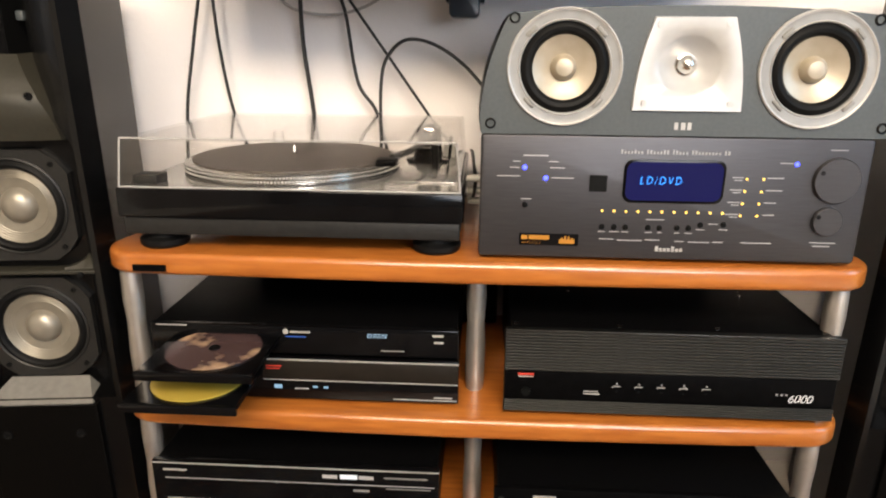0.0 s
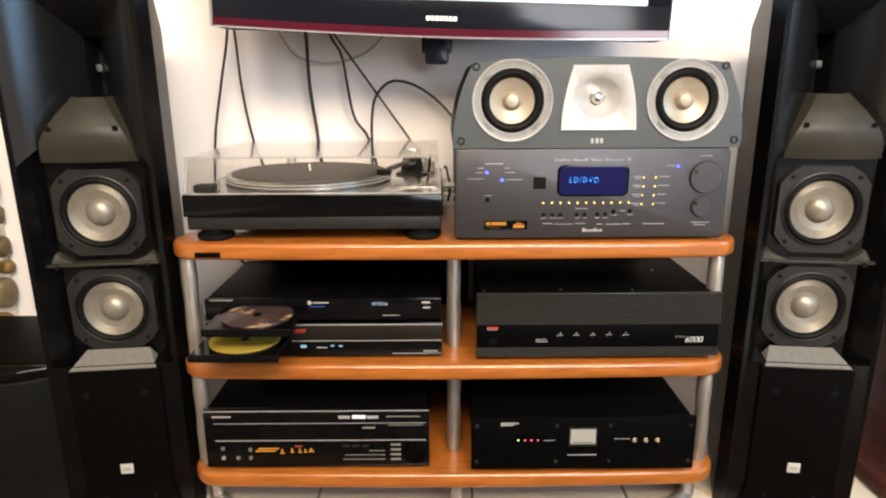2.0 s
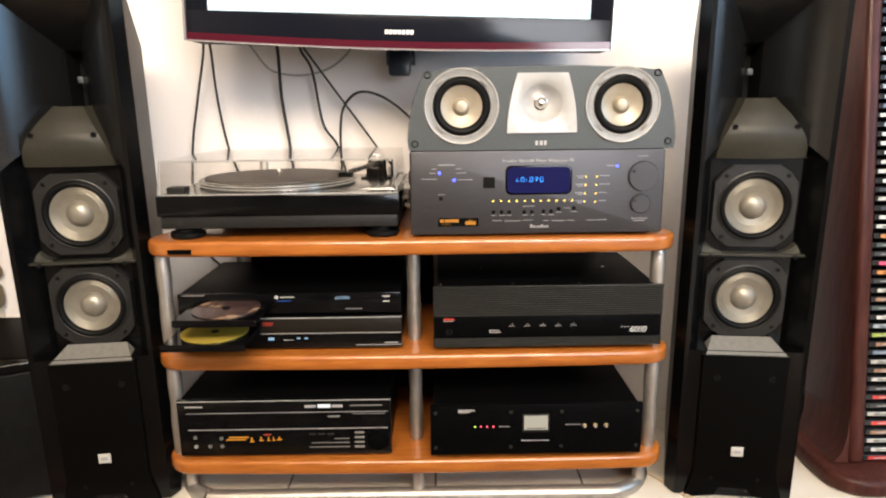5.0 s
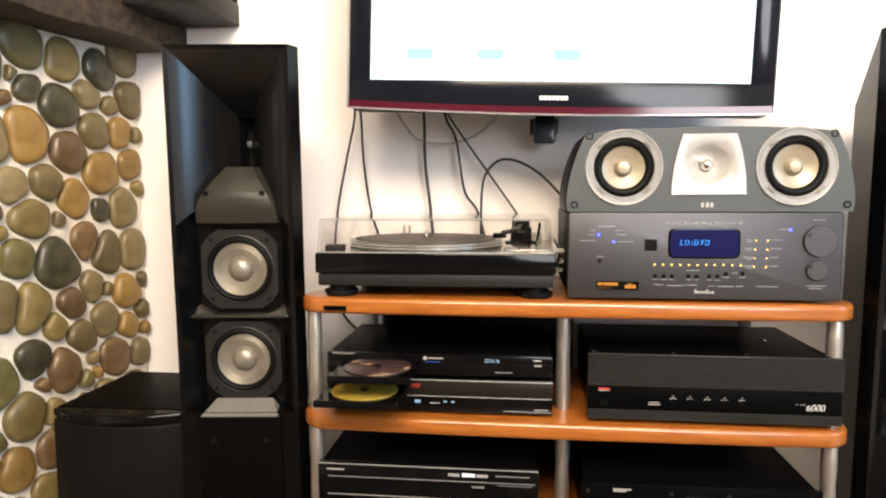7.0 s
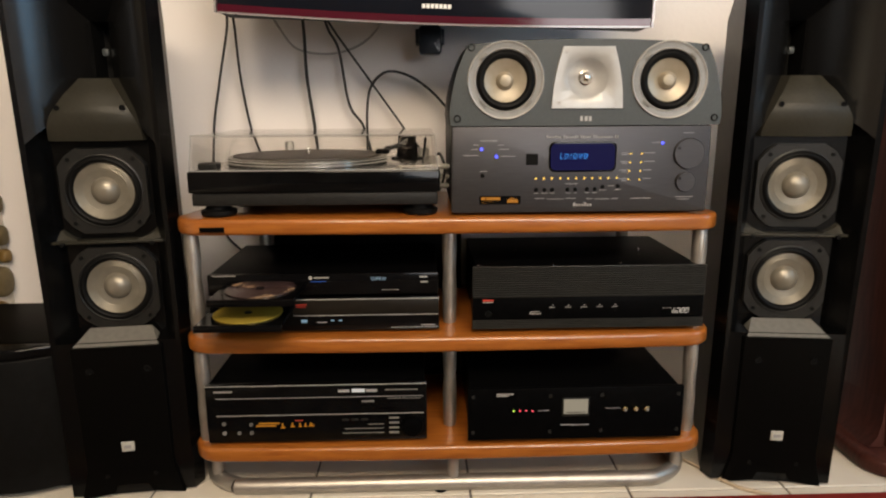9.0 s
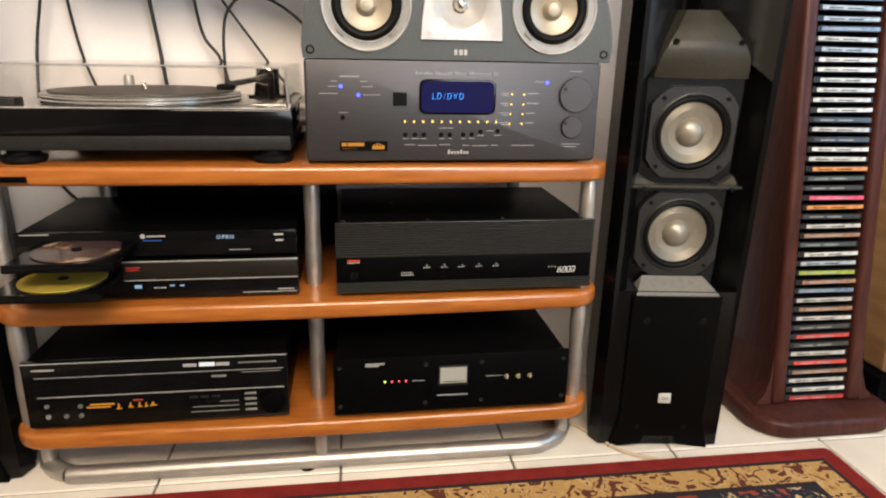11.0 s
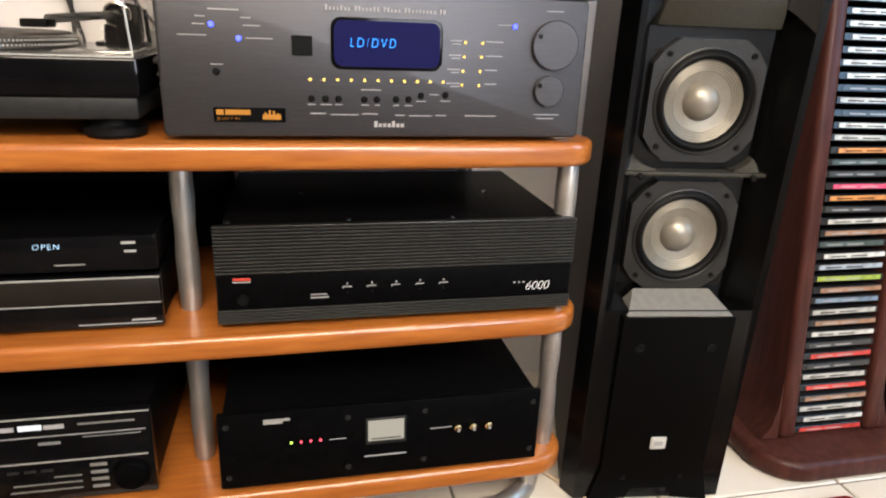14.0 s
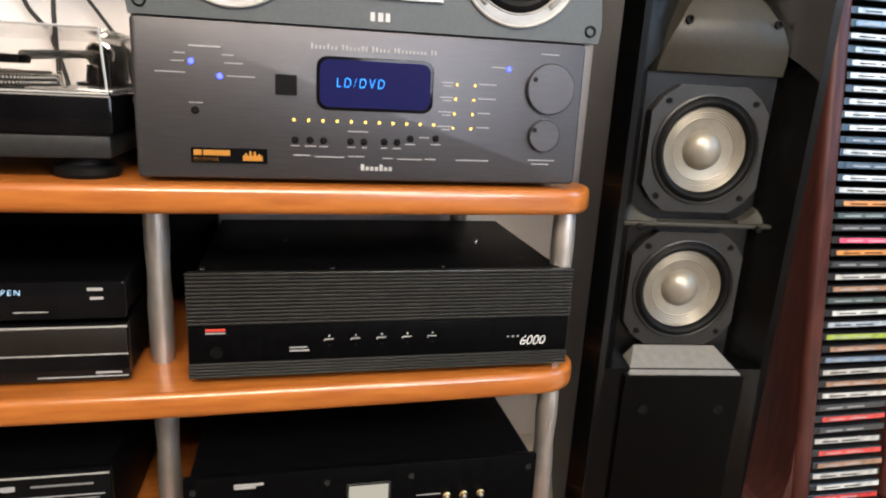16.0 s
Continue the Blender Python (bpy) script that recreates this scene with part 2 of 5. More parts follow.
def lathe(profile, n=32, m=None, bm=None, squash=None):
    """Rings (radius, height) turned about the local z axis, then moved by m."""
    b = bmesh.new()
    rings = []
    for r, h in profile:
        if r < 1e-6:
            rings.append([b.verts.new((0, 0, h))])
        else:
            rings.append([b.verts.new((r * math.cos(2 * math.pi * k / n), r * math.sin(2 * math.pi * k / n), h)) for k in range(n)])
    for a, c in zip(rings, rings[1:]):
        for k in range(n):
            q = (k + 1) % n
            if len(a) == 1 and len(c) == 1:
                continue
            if len(a) == 1:
                b.faces.new((a[0], c[q], c[k]))
            elif len(c) == 1:
                b.faces.new((a[k], a[q], c[0]))
            else:
                b.faces.new((a[k], a[q], c[q], c[k]))
    bmesh.ops.recalc_face_normals(b, faces=b.faces[:])
    if m:
        bmesh.ops.transform(b, matrix=m, verts=b.verts[:])
    return merge(bm, b)


FRONT = Matrix.Rotation(radians(90), 4, "X")  # local z turns to face -y


def at(x, y, z):
    return Matrix.Translation((x, y, z))


def prism(points, y0, y1, bevel=0.0, bm=None, y_axis=True):
    """An outline in x and z (or x and y, if not y_axis) given a depth."""
    b = bmesh.new()
    if y_axis:
        vs = [b.verts.new((x, y0, z)) for x, z in points]
    else:
        vs = [b.verts.new((x, y, y0)) for x, y in points]
    f = b.faces.new(vs)
    g = bmesh.ops.extrude_face_region(b, geom=[f])
    mv = [v for v in g["geom"] if isinstance(v, bmesh.types.BMVert)]
    bmesh.ops.translate(b, vec=(0, y1 - y0, 0) if y_axis else (0, 0, y1 - y0), verts=mv)
    bmesh.ops.recalc_face_normals(b, faces=b.faces[:])
    if bevel:
        caps = [f for f in b.faces if len(f.verts) == len(points)]
        es = {e for f in caps for e in f.edges}
        bmesh.ops.bevel(b, geom=list(es), offset=bevel, segments=3, affect="EDGES", profile=0.5)
    return merge(bm, b)


def rounded(x0, x1, z0, z1, r, n=6):
    pts = []
    for cx, cz, a0 in ((x1 - r, z1 - r, 0), (x0 + r, z1 - r, 90), (x0 + r, z0 + r, 180), (x1 - r, z0 + r, 270)):
        for k in range(n + 1):
            a = radians(a0 + 90 * k / n)
            pts.append((cx + r * math.cos(a), cz + r * math.sin(a)))
    return pts


def tube(points, r, bm=None, n=10, smooth=4):
    """A round rod through points, softened by Catmull-Rom."""
    ps = [Vector(p) for p in points]
    if smooth and len(ps) > 2:
        out = []
        for k in range(len(ps) - 1):
            p0, p1, p2, p3 = ps[max(k - 1, 0)], ps[k], ps[k + 1], ps[min(k + 2, len(ps) - 1)]
            for s in range(smooth):
                t = s / smooth
                out.append(0.5 * ((2 * p1) + (p2 - p0) * t + (2 * p0 - 5 * p1 + 4 * p2 - p3) * t * t + (3 * p1 - p0 - 3 * p2 + p3) * t ** 3))
        ps = out + [ps[-1]]
    b = bmesh.new()
    rings = []
    for k, p in enumerate(ps):
        d = (ps[min(k + 1, len(ps) - 1)] - ps[max(k - 1, 0)]).normalized()
        u = d.cross(Vector((0.3, 0.9, 0.31))).normalized()
        w = d.cross(u)
        rings.append([b.verts.new(p + r * (math.cos(2 * math.pi * q / n) * u + math.sin(2 * math.pi * q / n) * w)) for q in range(n)])
    for a, c in zip(rings, rings[1:]):
        for q in range(n):
            b.faces.new((a[q], a[(q + 1) % n], c[(q + 1) % n], c[q]))
    b.faces.new(rings[0])
    b.faces.new(rings[-1])
    bmesh.ops.recalc_face_normals(b, faces=b.faces[:])
    return merge(bm, b)


def words(name, body, x, y, z, height, material, parent, italic=0.0, spacing=1.0, centre=False, wide=1.0):
    """Letters in the built-in font, facing -y, as a mesh."""
    c = bpy.data.curves.new(name, "FONT")
    c.body, c.size, c.extrude, c.shear, c.space_character = body, height * 1.4, 0.0002, italic, spacing
    c.offset = -0.03 * height
    if centre:
        c.align_x = "CENTER"
    tmp = bpy.data.objects.new(name, c)
    me = bpy.data.meshes.new_from_object(tmp)
    bpy.data.objects.remove(tmp)
    me.transform(Matrix.Translation((x, y, z)) @ FRONT @ Matrix.Diagonal((wide, 1, 1, 1)))
    me.materials.clear()
    me.materials.append(material)
    ob = new(name, me)
    ob.parent = parent
    return ob


def bar(bm, x0, x1, z0, z1, y=0.0, t=0.0006):
    return box(x0, x1, y - t, y + t, z0, z1, 0, bm)


def dots(places, r, y, depth=0.003, n=10):
    bm = None
    for x, z in places:
        bm = lathe([(0, depth), (r * 0.7, depth * 0.8), (r, 0)], n, at(x, y, z) @ FRONT, bm)
    return bm


def plate(outline, holes, y0, y1):
    """A plate in x and z with round holes (x, z, radius) cut right through."""
    b = bmesh.new()
    loops = [outline] + [[(x + r * math.cos(2 * math.pi * k / 44), z + r * math.sin(2 * math.pi * k / 44)) for k in range(44)] for x, z, r in holes]
    edges = []
    for lp in loops:
        vs = [b.verts.new((x, y0, z)) for x, z in lp]
        edges += [b.edges.new((vs[k], vs[(k + 1) % len(vs)])) for k in range(len(vs))]
    bmesh.ops.triangle_fill(b, use_beauty=True, edges=edges)
    g = bmesh.ops.extrude_face_region(b, geom=b.faces[:])
    bmesh.ops.translate(b, vec=(0, y1 - y0, 0), verts=[v for v in g["geom"] if isinstance(v, bmesh.types.BMVert)])
    bmesh.ops.recalc_face_normals(b, faces=b.faces[:])
    return b

def quad_strip(bm, a, b):
    for k in range(len(a)):
        q = (k + 1) % len(a)
        bm.faces.new((a[k], a[q], b[q], b[k]))


# ---- structure ----
WALL_Y, LEFT_X, RIGHT_X, BACK_Y, CEIL_Z = 0.38, -1.45, 2.0, -3.2, 2.42


def struct(name, bm, material, label, category):
    return tagged(part(name, bm, material, None, "", False), label, category, kind="structure")


struct("wall_north", box(LEFT_X - 0.12, RIGHT_X + 0.12, WALL_Y, WALL_Y + 0.12, -0.05, CEIL_Z), M_WALL, "white painted plaster wall behind the equipment", "wall")
struct("wall_west", box(LEFT_X - 0.12, LEFT_X, BACK_Y, WALL_Y, -0.05, CEIL_Z), M_WALL2, "unseen side wall, toned down to cut bounce light", "wall")
sw = box(LEFT_X - 0.12, 0.7, BACK_Y - 0.12, BACK_Y, -0.05, CEIL_Z)
box(1.8, RIGHT_X + 0.12, BACK_Y - 0.12, BACK_Y, -0.05, CEIL_Z, 0, sw)
box(0.7, 1.8, BACK_Y - 0.12, BACK_Y, -0.05, 0.65, 0, sw)
box(0.7, 1.8, BACK_Y - 0.12, BACK_Y, 1.95, CEIL_Z, 0, sw)
struct("wall_south", sw, M_WALL2, "unseen wall with a window, toned down to cut bounce light", "wall")
# east wall with a window opening
ew = box(RIGHT_X, RIGHT_X + 0.12, BACK_Y, -1.2, -0.05, CEIL_Z)
box(RIGHT_X, RIGHT_X + 0.12, -0.3, WALL_Y, -0.05, CEIL_Z, 0, ew)
box(RIGHT_X, RIGHT_X + 0.12, -1.2, -0.3, -0.05, 0.6, 0, ew)
box(RIGHT_X, RIGHT_X + 0.12, -1.2, -0.3, 1.9, CEIL_Z, 0, ew)
struct("wall_east", ew, M_WALL2, "unseen wall with a window, toned down to cut bounce light", "wall")
struct("ceiling", box(LEFT_X - 0.12, RIGHT_X + 0.12, BACK_Y - 0.12, WALL_Y + 0.12, CEIL_Z, CEIL_Z + 0.1), M_CEIL, "plain white ceiling", "ceiling")

# unseen lamp panel added behind the viewer; stem only hangs it from the ceiling
lamp = thing("ceiling_lamp", look((0.10, -2.08, 2.06), (0.05, 0.3, 0.75)), "unseen warm lamp panel added behind the viewer to light the rack", "lamp")
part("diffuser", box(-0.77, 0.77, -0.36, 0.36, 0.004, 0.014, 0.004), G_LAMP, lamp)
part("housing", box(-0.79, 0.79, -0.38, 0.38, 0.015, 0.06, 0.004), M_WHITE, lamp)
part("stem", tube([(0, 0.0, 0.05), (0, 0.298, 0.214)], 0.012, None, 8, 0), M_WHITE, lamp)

# floor: grout bed and single tiles 0.295 m apart
floor = struct("floor", box(LEFT_X, RIGHT_X, BACK_Y, WALL_Y, -0.05, -0.003), M_GROUT, "floor of square cream glazed tiles with dark joints", "floor")
TILE = 0.295
tile_mesh = box(0.002, TILE - 0.002, 0.002, TILE - 0.002, -0.006, 0.0, 0.0015, None, 1)
first = part("tile", tile_mesh, M_TILE, floor, "", False)
placed = False
for ix in range(-5, 7):
    for iy in range(-10, 2):
        x0, y0 = 0.035 + ix * TILE, -0.014 + iy * TILE
        if x0 < LEFT_X - 0.28 or x0 + TILE > RIGHT_X + 0.28 or y0 < BACK_Y or y0 > WALL_Y - 0.02:
            continue
        ob = first if not placed else new("tile", first.data)
        placed = True
        ob.parent = floor
        ob.location = (x0, y0, 0.0)

# stone wall at an angle to the north wall
stone_wall = thing("stone_wall", pose(-0.985, WALL_Y, 0, 0, 0, 0) @ Matrix.Rotation(math.atan2(-1.0, -0.25), 4, "Z"), "side wall of rounded river stones set in white mortar", "wall", kind="structure")
# local x runs along the wall towards the viewer, local y out into the room
part("mortar", box(-0.02, 1.2, -0.10, 0.0, -0.05, 1.032), M_MORTAR, stone_wall, "", False)
STONE_COLOURS = [((0.120, 0.088, 0.030), (0.185, 0.140, 0.055)), ((0.100, 0.075, 0.032), (0.150, 0.115, 0.052)), ((0.170, 0.100, 0.026), (0.250, 0.155, 0.045)),
                 ((0.022, 0.021, 0.012), (0.060, 0.054, 0.026)), ((0.088, 0.052, 0.022), (0.145, 0.092, 0.042)), ((0.075, 0.066, 0.022), (0.130, 0.112, 0.042)),
                 ((0.130, 0.098, 0.045), (0.200, 0.155, 0.078))]
STONE_MATS = [mat("river_stone", a, 0.34, 0, b, 26, 0.5, 60, rough2=0.6, vary=0.28, coat=0.15) for a, b in STONE_COLOURS]
MAIN_STONES = [(0.26, 0.98, 0.045, 0.043), (0.17, 0.96, 0.034, 0.043), (0.08, 0.95, 0.034, 0.043), (0.19, 0.87, 0.043, 0.046), (0.12, 0.90, 0.029, 0.033),
               (0.27, 0.81, 0.042, 0.058), (0.18, 0.78, 0.038, 0.047), (0.11, 0.82, 0.037, 0.040), (0.04, 0.82, 0.028, 0.038), (0.31, 0.71, 0.032, 0.035),
               (0.18, 0.68, 0.034, 0.039), (0.10, 0.73, 0.042, 0.047), (0.28, 0.65, 0.039, 0.039), (0.05, 0.65, 0.031, 0.049), (0.32, 0.57, 0.029, 0.044),
               (0.23, 0.54, 0.049, 0.053), (0.16, 0.58, 0.028, 0.043), (0.11, 0.55, 0.034, 0.048), (0.30, 0.47, 0.033, 0.057), (0.21, 0.46, 0.026, 0.045),
               (0.06, 0.45, 0.037, 0.040), (0.19, 0.38, 0.031, 0.034), (0.13, 0.40, 0.030, 0.045), (0.31, 0.36, 0.036, 0.034)]
MAIN_KIND = "5033624126220153410421635"
rng = random.Random(7)
STONES = [(u + 0.063 * (z - 0.45), z + 0.065 * (0.38 - 0.97 * u), a, b, int(MAIN_KIND[k])) for k, (u, z, a, b) in enumerate(MAIN_STONES)]


def fits(u, z, a, b, gap):
    for u2, z2, a2, b2, _ in STONES:
        d = math.hypot((u - u2) / (a + a2 + gap), (z - z2) / (b + b2 + gap))
        if d < 1.0:
            return False
    return True


for size in (0.046, 0.040, 0.034, 0.029, 0.024, 0.020, 0.015):
    for _ in range(1100):
        u, z = rng.uniform(0.012, 0.78), rng.uniform(0.02, 1.02)
        a, b = size * rng.uniform(0.70, 0.95), size * rng.uniform(0.95, 1.4)
        if u - a > 0.002 and len(STONES) < 295 and fits(u, z, a, b, -0.002):
            STONES.append((u, z, a, b, rng.randrange(7)))
GAP = 0.0042


def reach(k, ang):
    """How far stone k may grow along an angle before it meets the joint with a neighbour."""
    u, z, a, b, _ = STONES[k]
    du, dz = math.cos(ang), math.sin(ang)
    best = 1.30 / math.hypot(du / a, dz / b)
    mine = (a + b) / 2
    for q, (u2, z2, a2, b2, _) in enumerate(STONES):
        gu, gz = u2 - u, z2 - z
        d = math.hypot(gu, gz)
        if q == k or d > 0.2:
            continue
        c = (du * gu + dz * gz) / d
        if c > 0.05:
            other = (a2 + b2) / 2
            best = min(best, (d * mine / (mine + other) - GAP) / c)
    if du < -0.05:
        best = min(best, (u - 0.004) / -du)
    return max(best, 0.006)


def river_stone(k):
    n, high = 28, rng.uniform(0.014, 0.022)
    rad = [reach(k, 2 * math.pi * i / n) for i in range(n)]
    for _ in range(2):
        rad = [0.5 * rad[i] + 0.25 * (rad[i - 1] + rad[(i + 1) % n]) for i in range(n)]
    off = Vector((rng.uniform(0, 50), rng.uniform(0, 50), rng.uniform(0, 50)))
    b = bmesh.new()
    rows = []
    for s, h in ((1.0, -0.5), (1.0, 0.0), (0.985, 0.30), (0.94, 0.55), (0.86, 0.76), (0.72, 0.90), (0.50, 0.97), (0.25, 1.0)):
        row = []
        for i in range(n):
            ang, r = 2 * math.pi * i / n, rad[i] * s
            p = Vector((r * math.cos(ang), 0, r * math.sin(ang)))
            bump = noise.noise(p * 22 + off) * 0.0028 * s + noise.noise(p * 60 + off) * 0.0008
            row.append(b.verts.new((p.x, high * h + (bump if h > 0 else 0), p.z)))
        rows.append(row)
    for p, q in zip(rows, rows[1:]):
        quad_strip(b, p, q)
    b.faces.new(rows[-1])
    bmesh.ops.recalc_face_normals(b, faces=b.faces[:])
    return b


for k, (u, z, a, b, kind) in enumerate(STONES):
    ob = part("stone", river_stone(k), STONE_MATS[kind], stone_wall)
    ob.location = (u, 0.0005, z)

beam = thing("mantel_beam", stone_wall.matrix_world.copy(), "rough dark wooden mantel beam over the stones", "beam")
bb = box(-0.10, 1.2, -0.10, 0.125, 1.033, 1.21, 0.006)
bmesh.ops.subdivide_edges(bb, edges=[e for e in bb.edges if e.calc_length() > 0.5], cuts=40)
for v in bb.verts:
    v.co += Vector((0, 1, 1)) * 0.006 * noise.noise(v.co * 9)
part("timber", bb, M_BEAM, beam)
cornerbox = thing("wall_shelf", at(-0.81, 0.27, 1.085), "dark grey wall shelf end above the speaker", "shelf")
part("board", box(-0.075, 0.085, -0.10, 0.109, 0.0, 0.05, 0.003), M_SLATE, cornerbox)
part("upright", box(-0.072, 0.082, 0.09, 0.109, 0.052, 0.22, 0.002), M_SLATE, cornerbox)

# unseen windows: east one for the blue sheen, south one added as front fill


def window(name, m, w, hgt):
    win = thing(name, m, "unseen window with white frame, added as a light source", "window", kind="structure")
    wf = box(0.02, 0.08, -w / 2, -w / 2 + 0.04, 0.0, hgt)
    box(0.02, 0.08, w / 2 - 0.04, w / 2, 0.0, hgt, 0, wf)
    box(0.02, 0.08, -w / 2 + 0.04, w / 2 - 0.04, 0.0, 0.04, 0, wf)
    box(0.02, 0.08, -w / 2 + 0.04, w / 2 - 0.04, hgt - 0.04, hgt, 0, wf)
    part("window_frame", wf, M_WHITE, win, "", False)
    part("daylight", box(0.09, 0.10, -w / 2, w / 2, 0.0, hgt), G_SKY, win, "", False)


window("window_1", at(RIGHT_X, -0.75, 0.6), 0.9, 1.3)
window("fill_window_south", pose(1.25, BACK_Y, 0.65, 0, 0, -90), 1.1, 1.3)

# ---- rack ----
rack = thing("equipment_rack", at(0, 0, 0), "three-tier rack with cherry shelves on silver tubes", "rack")


def shelf_outline(front):
    pts = []
    w, back, bw, r = 0.468, 0.33, 0.405, 0.05
    n = 10
    # front edge with a slight bow, rounded ends, narrower back
    for k in range(n + 1):
        a = radians(-90 + 105 * k / n)
        pts.append((w - r + r * math.cos(a), front + 0.008 + r + r * math.sin(a)))
    pts += [(bw + 0.012, back - 0.03), (bw, back - 0.01), (bw - 0.02, back)]
    left = [(-x, y) for x, y in reversed(pts)]
    pts += left
    for k in range(1, 12):
        t = k / 12
        x = -(w - r) + 2 * (w - r) * t
        pts.append((x, front + 0.008 * (1 - math.sin(math.pi * t))))
    return pts


for z0, front in ((0.492, -0.027), (0.283, -0.027), (0.077, -0.027)):
    part("shelf", prism(shelf_outline(front), z0, z0 + 0.028, 0.007, None, False), M_SHELF, rack)


def post(x, y, z0, z1, r=0.0125):
    h = z1 - z0
    prof = [(0, 0), (r * 0.92, 0), (r * 0.92, 0.004), (r, 0.008), (r * 1.06, h * 0.35), (r * 0.93, h * 0.55), (r * 1.06, h * 0.75), (r, h - 0.008), (r * 0.92, h - 0.004), (r * 0.92, h), (0, h)]
    return part("post", lathe(prof, 20, at(x, y, z0)), M_SILVER, rack)


for x, y in ((-0.447, 0.022), (0.442, 0.022), (0.0, 0.060), (-0.385, 0.29), (0.385, 0.29)):
    post(x, y, 0.3112, 0.4918)
    post(x, y, 0.1052, 0.2828)
for x, y in ((-0.440, 0.040), (0.434, 0.040), (0.004, 0.008)):
    post(x, y, 0.022, 0.0768, 0.011)
fr = 0.09
loop = [(-0.40, 0.31, 0.015), (-0.435, 0.29, 0.015), (-0.458, 0.24, 0.015), (-0.458, 0.006 + fr, 0.015)]
loop += [(-0.458 + fr - fr * math.cos(radians(a)), 0.006 + fr - fr * math.sin(radians(a)), 0.015) for a in (20, 45, 70)]
loop += [(-0.458 + fr, 0.006, 0.015), (-0.1, 0.006, 0.015), (0.2, 0.006, 0.015), (0.450 - fr, 0.006, 0.015)]
loop += [(0.450 - fr + fr * math.sin(radians(a)), 0.006 + fr - fr * math.cos(radians(a)), 0.015) for a in (20, 45, 70)]
loop += [(0.450, 0.006 + fr, 0.015), (0.450, 0.24, 0.015), (0.440, 0.29, 0.015), (0.40, 0.31, 0.015)]
part("base_tube", tube(loop, 0.0145, None, 14, 5), M_SILVER, rack)
part("foot", lathe([(0, 0), (0.012, 0), (0.012, 0.004), (0, 0.004)], 14, at(-0.02, 0.006, 0)), M_RUBBER, rack, "black rubber foot")
part("name_plate", box(-0.415, -0.375, -0.0295, -0.0255, 0.500, 0.508, 0.0006), M_BLACKM, rack, "small black maker's plate")

# ---- tower loudspeakers ----


def woofer(parent, x, z, y, name="woofer"):
    w = part(name, plate(octagon(x, z, 0.0695, 0.0725, 0.030), [(x, z, 0.0600)], y, y + 0.012), M_DRIVER, parent)
    part("rim", lathe([(0.0635, 0.0), (0.0635, 0.0022), (0.0615, 0.0030), (0.0598, 0.0012)], 48, at(x, y, z) @ FRONT), M_DRIVER, w)
    part("surround", lathe([(0.0605, 0.0005), (0.0590, 0.0015), (0.0572, 0.0038), (0.0545, 0.0048), (0.0520, 0.0038), (0.0503, 0.0015), (0.0485, -0.003)], 48, at(x, y, z) @ FRONT), M_RUBBER, w)
    prof = [(0.0495, -0.002)]
    for k in range(1, 31):
        r = 0.0495 - 0.0285 * k / 30
        prof.append((r, -0.002 - 0.0068 * (k / 30) ** 0.8 + (0.0007 if k % 3 == 1 and k < 16 else 0)))
    part("cone", lathe(prof, 48, at(x, y, z) @ FRONT), M_CONE, w)
    part("dust_cap", lathe([(0.0236, -0.0082), (0.0226, -0.0055), (0.0204, -0.0016), (0.0168, 0.0020), (0.0125, 0.0044), (0.008, 0.0060), (0.004, 0.0068), (0, 0.0070)], 36, at(x, y, z) @ FRONT), M_DUST, w)
    for sx in (-1, 1):
        for sz in (-1, 1):
            part("screw", lathe([(0.0035, 0.0), (0.0035, 0.002), (0.0015, 0.002), (0.001, 0.0008), (0, 0.0008)], 10, at(x + sx * 0.0515, y, z + sz * 0.0545) @ FRONT), M_HOLE, w)
    return w


def octagon(x, z, a, b, c):
    pts = []
    for sx, sz, flip in ((1, -1, 0), (1, 1, 1), (-1, 1, 0), (-1, -1, 1)):
        p, q = (x + sx * (a - c), z + sz * b), (x + sx * a, z + sz * (b - c))
        m1 = (x + sx * (a - c * 0.42), z + sz * (b - c * 0.42))
        seq = [p, m1, q]
        pts += seq if not flip else seq[::-1]
    return pts


H_SPK, W_SPK, D_SPK = 0.962, 0.119, 0.31


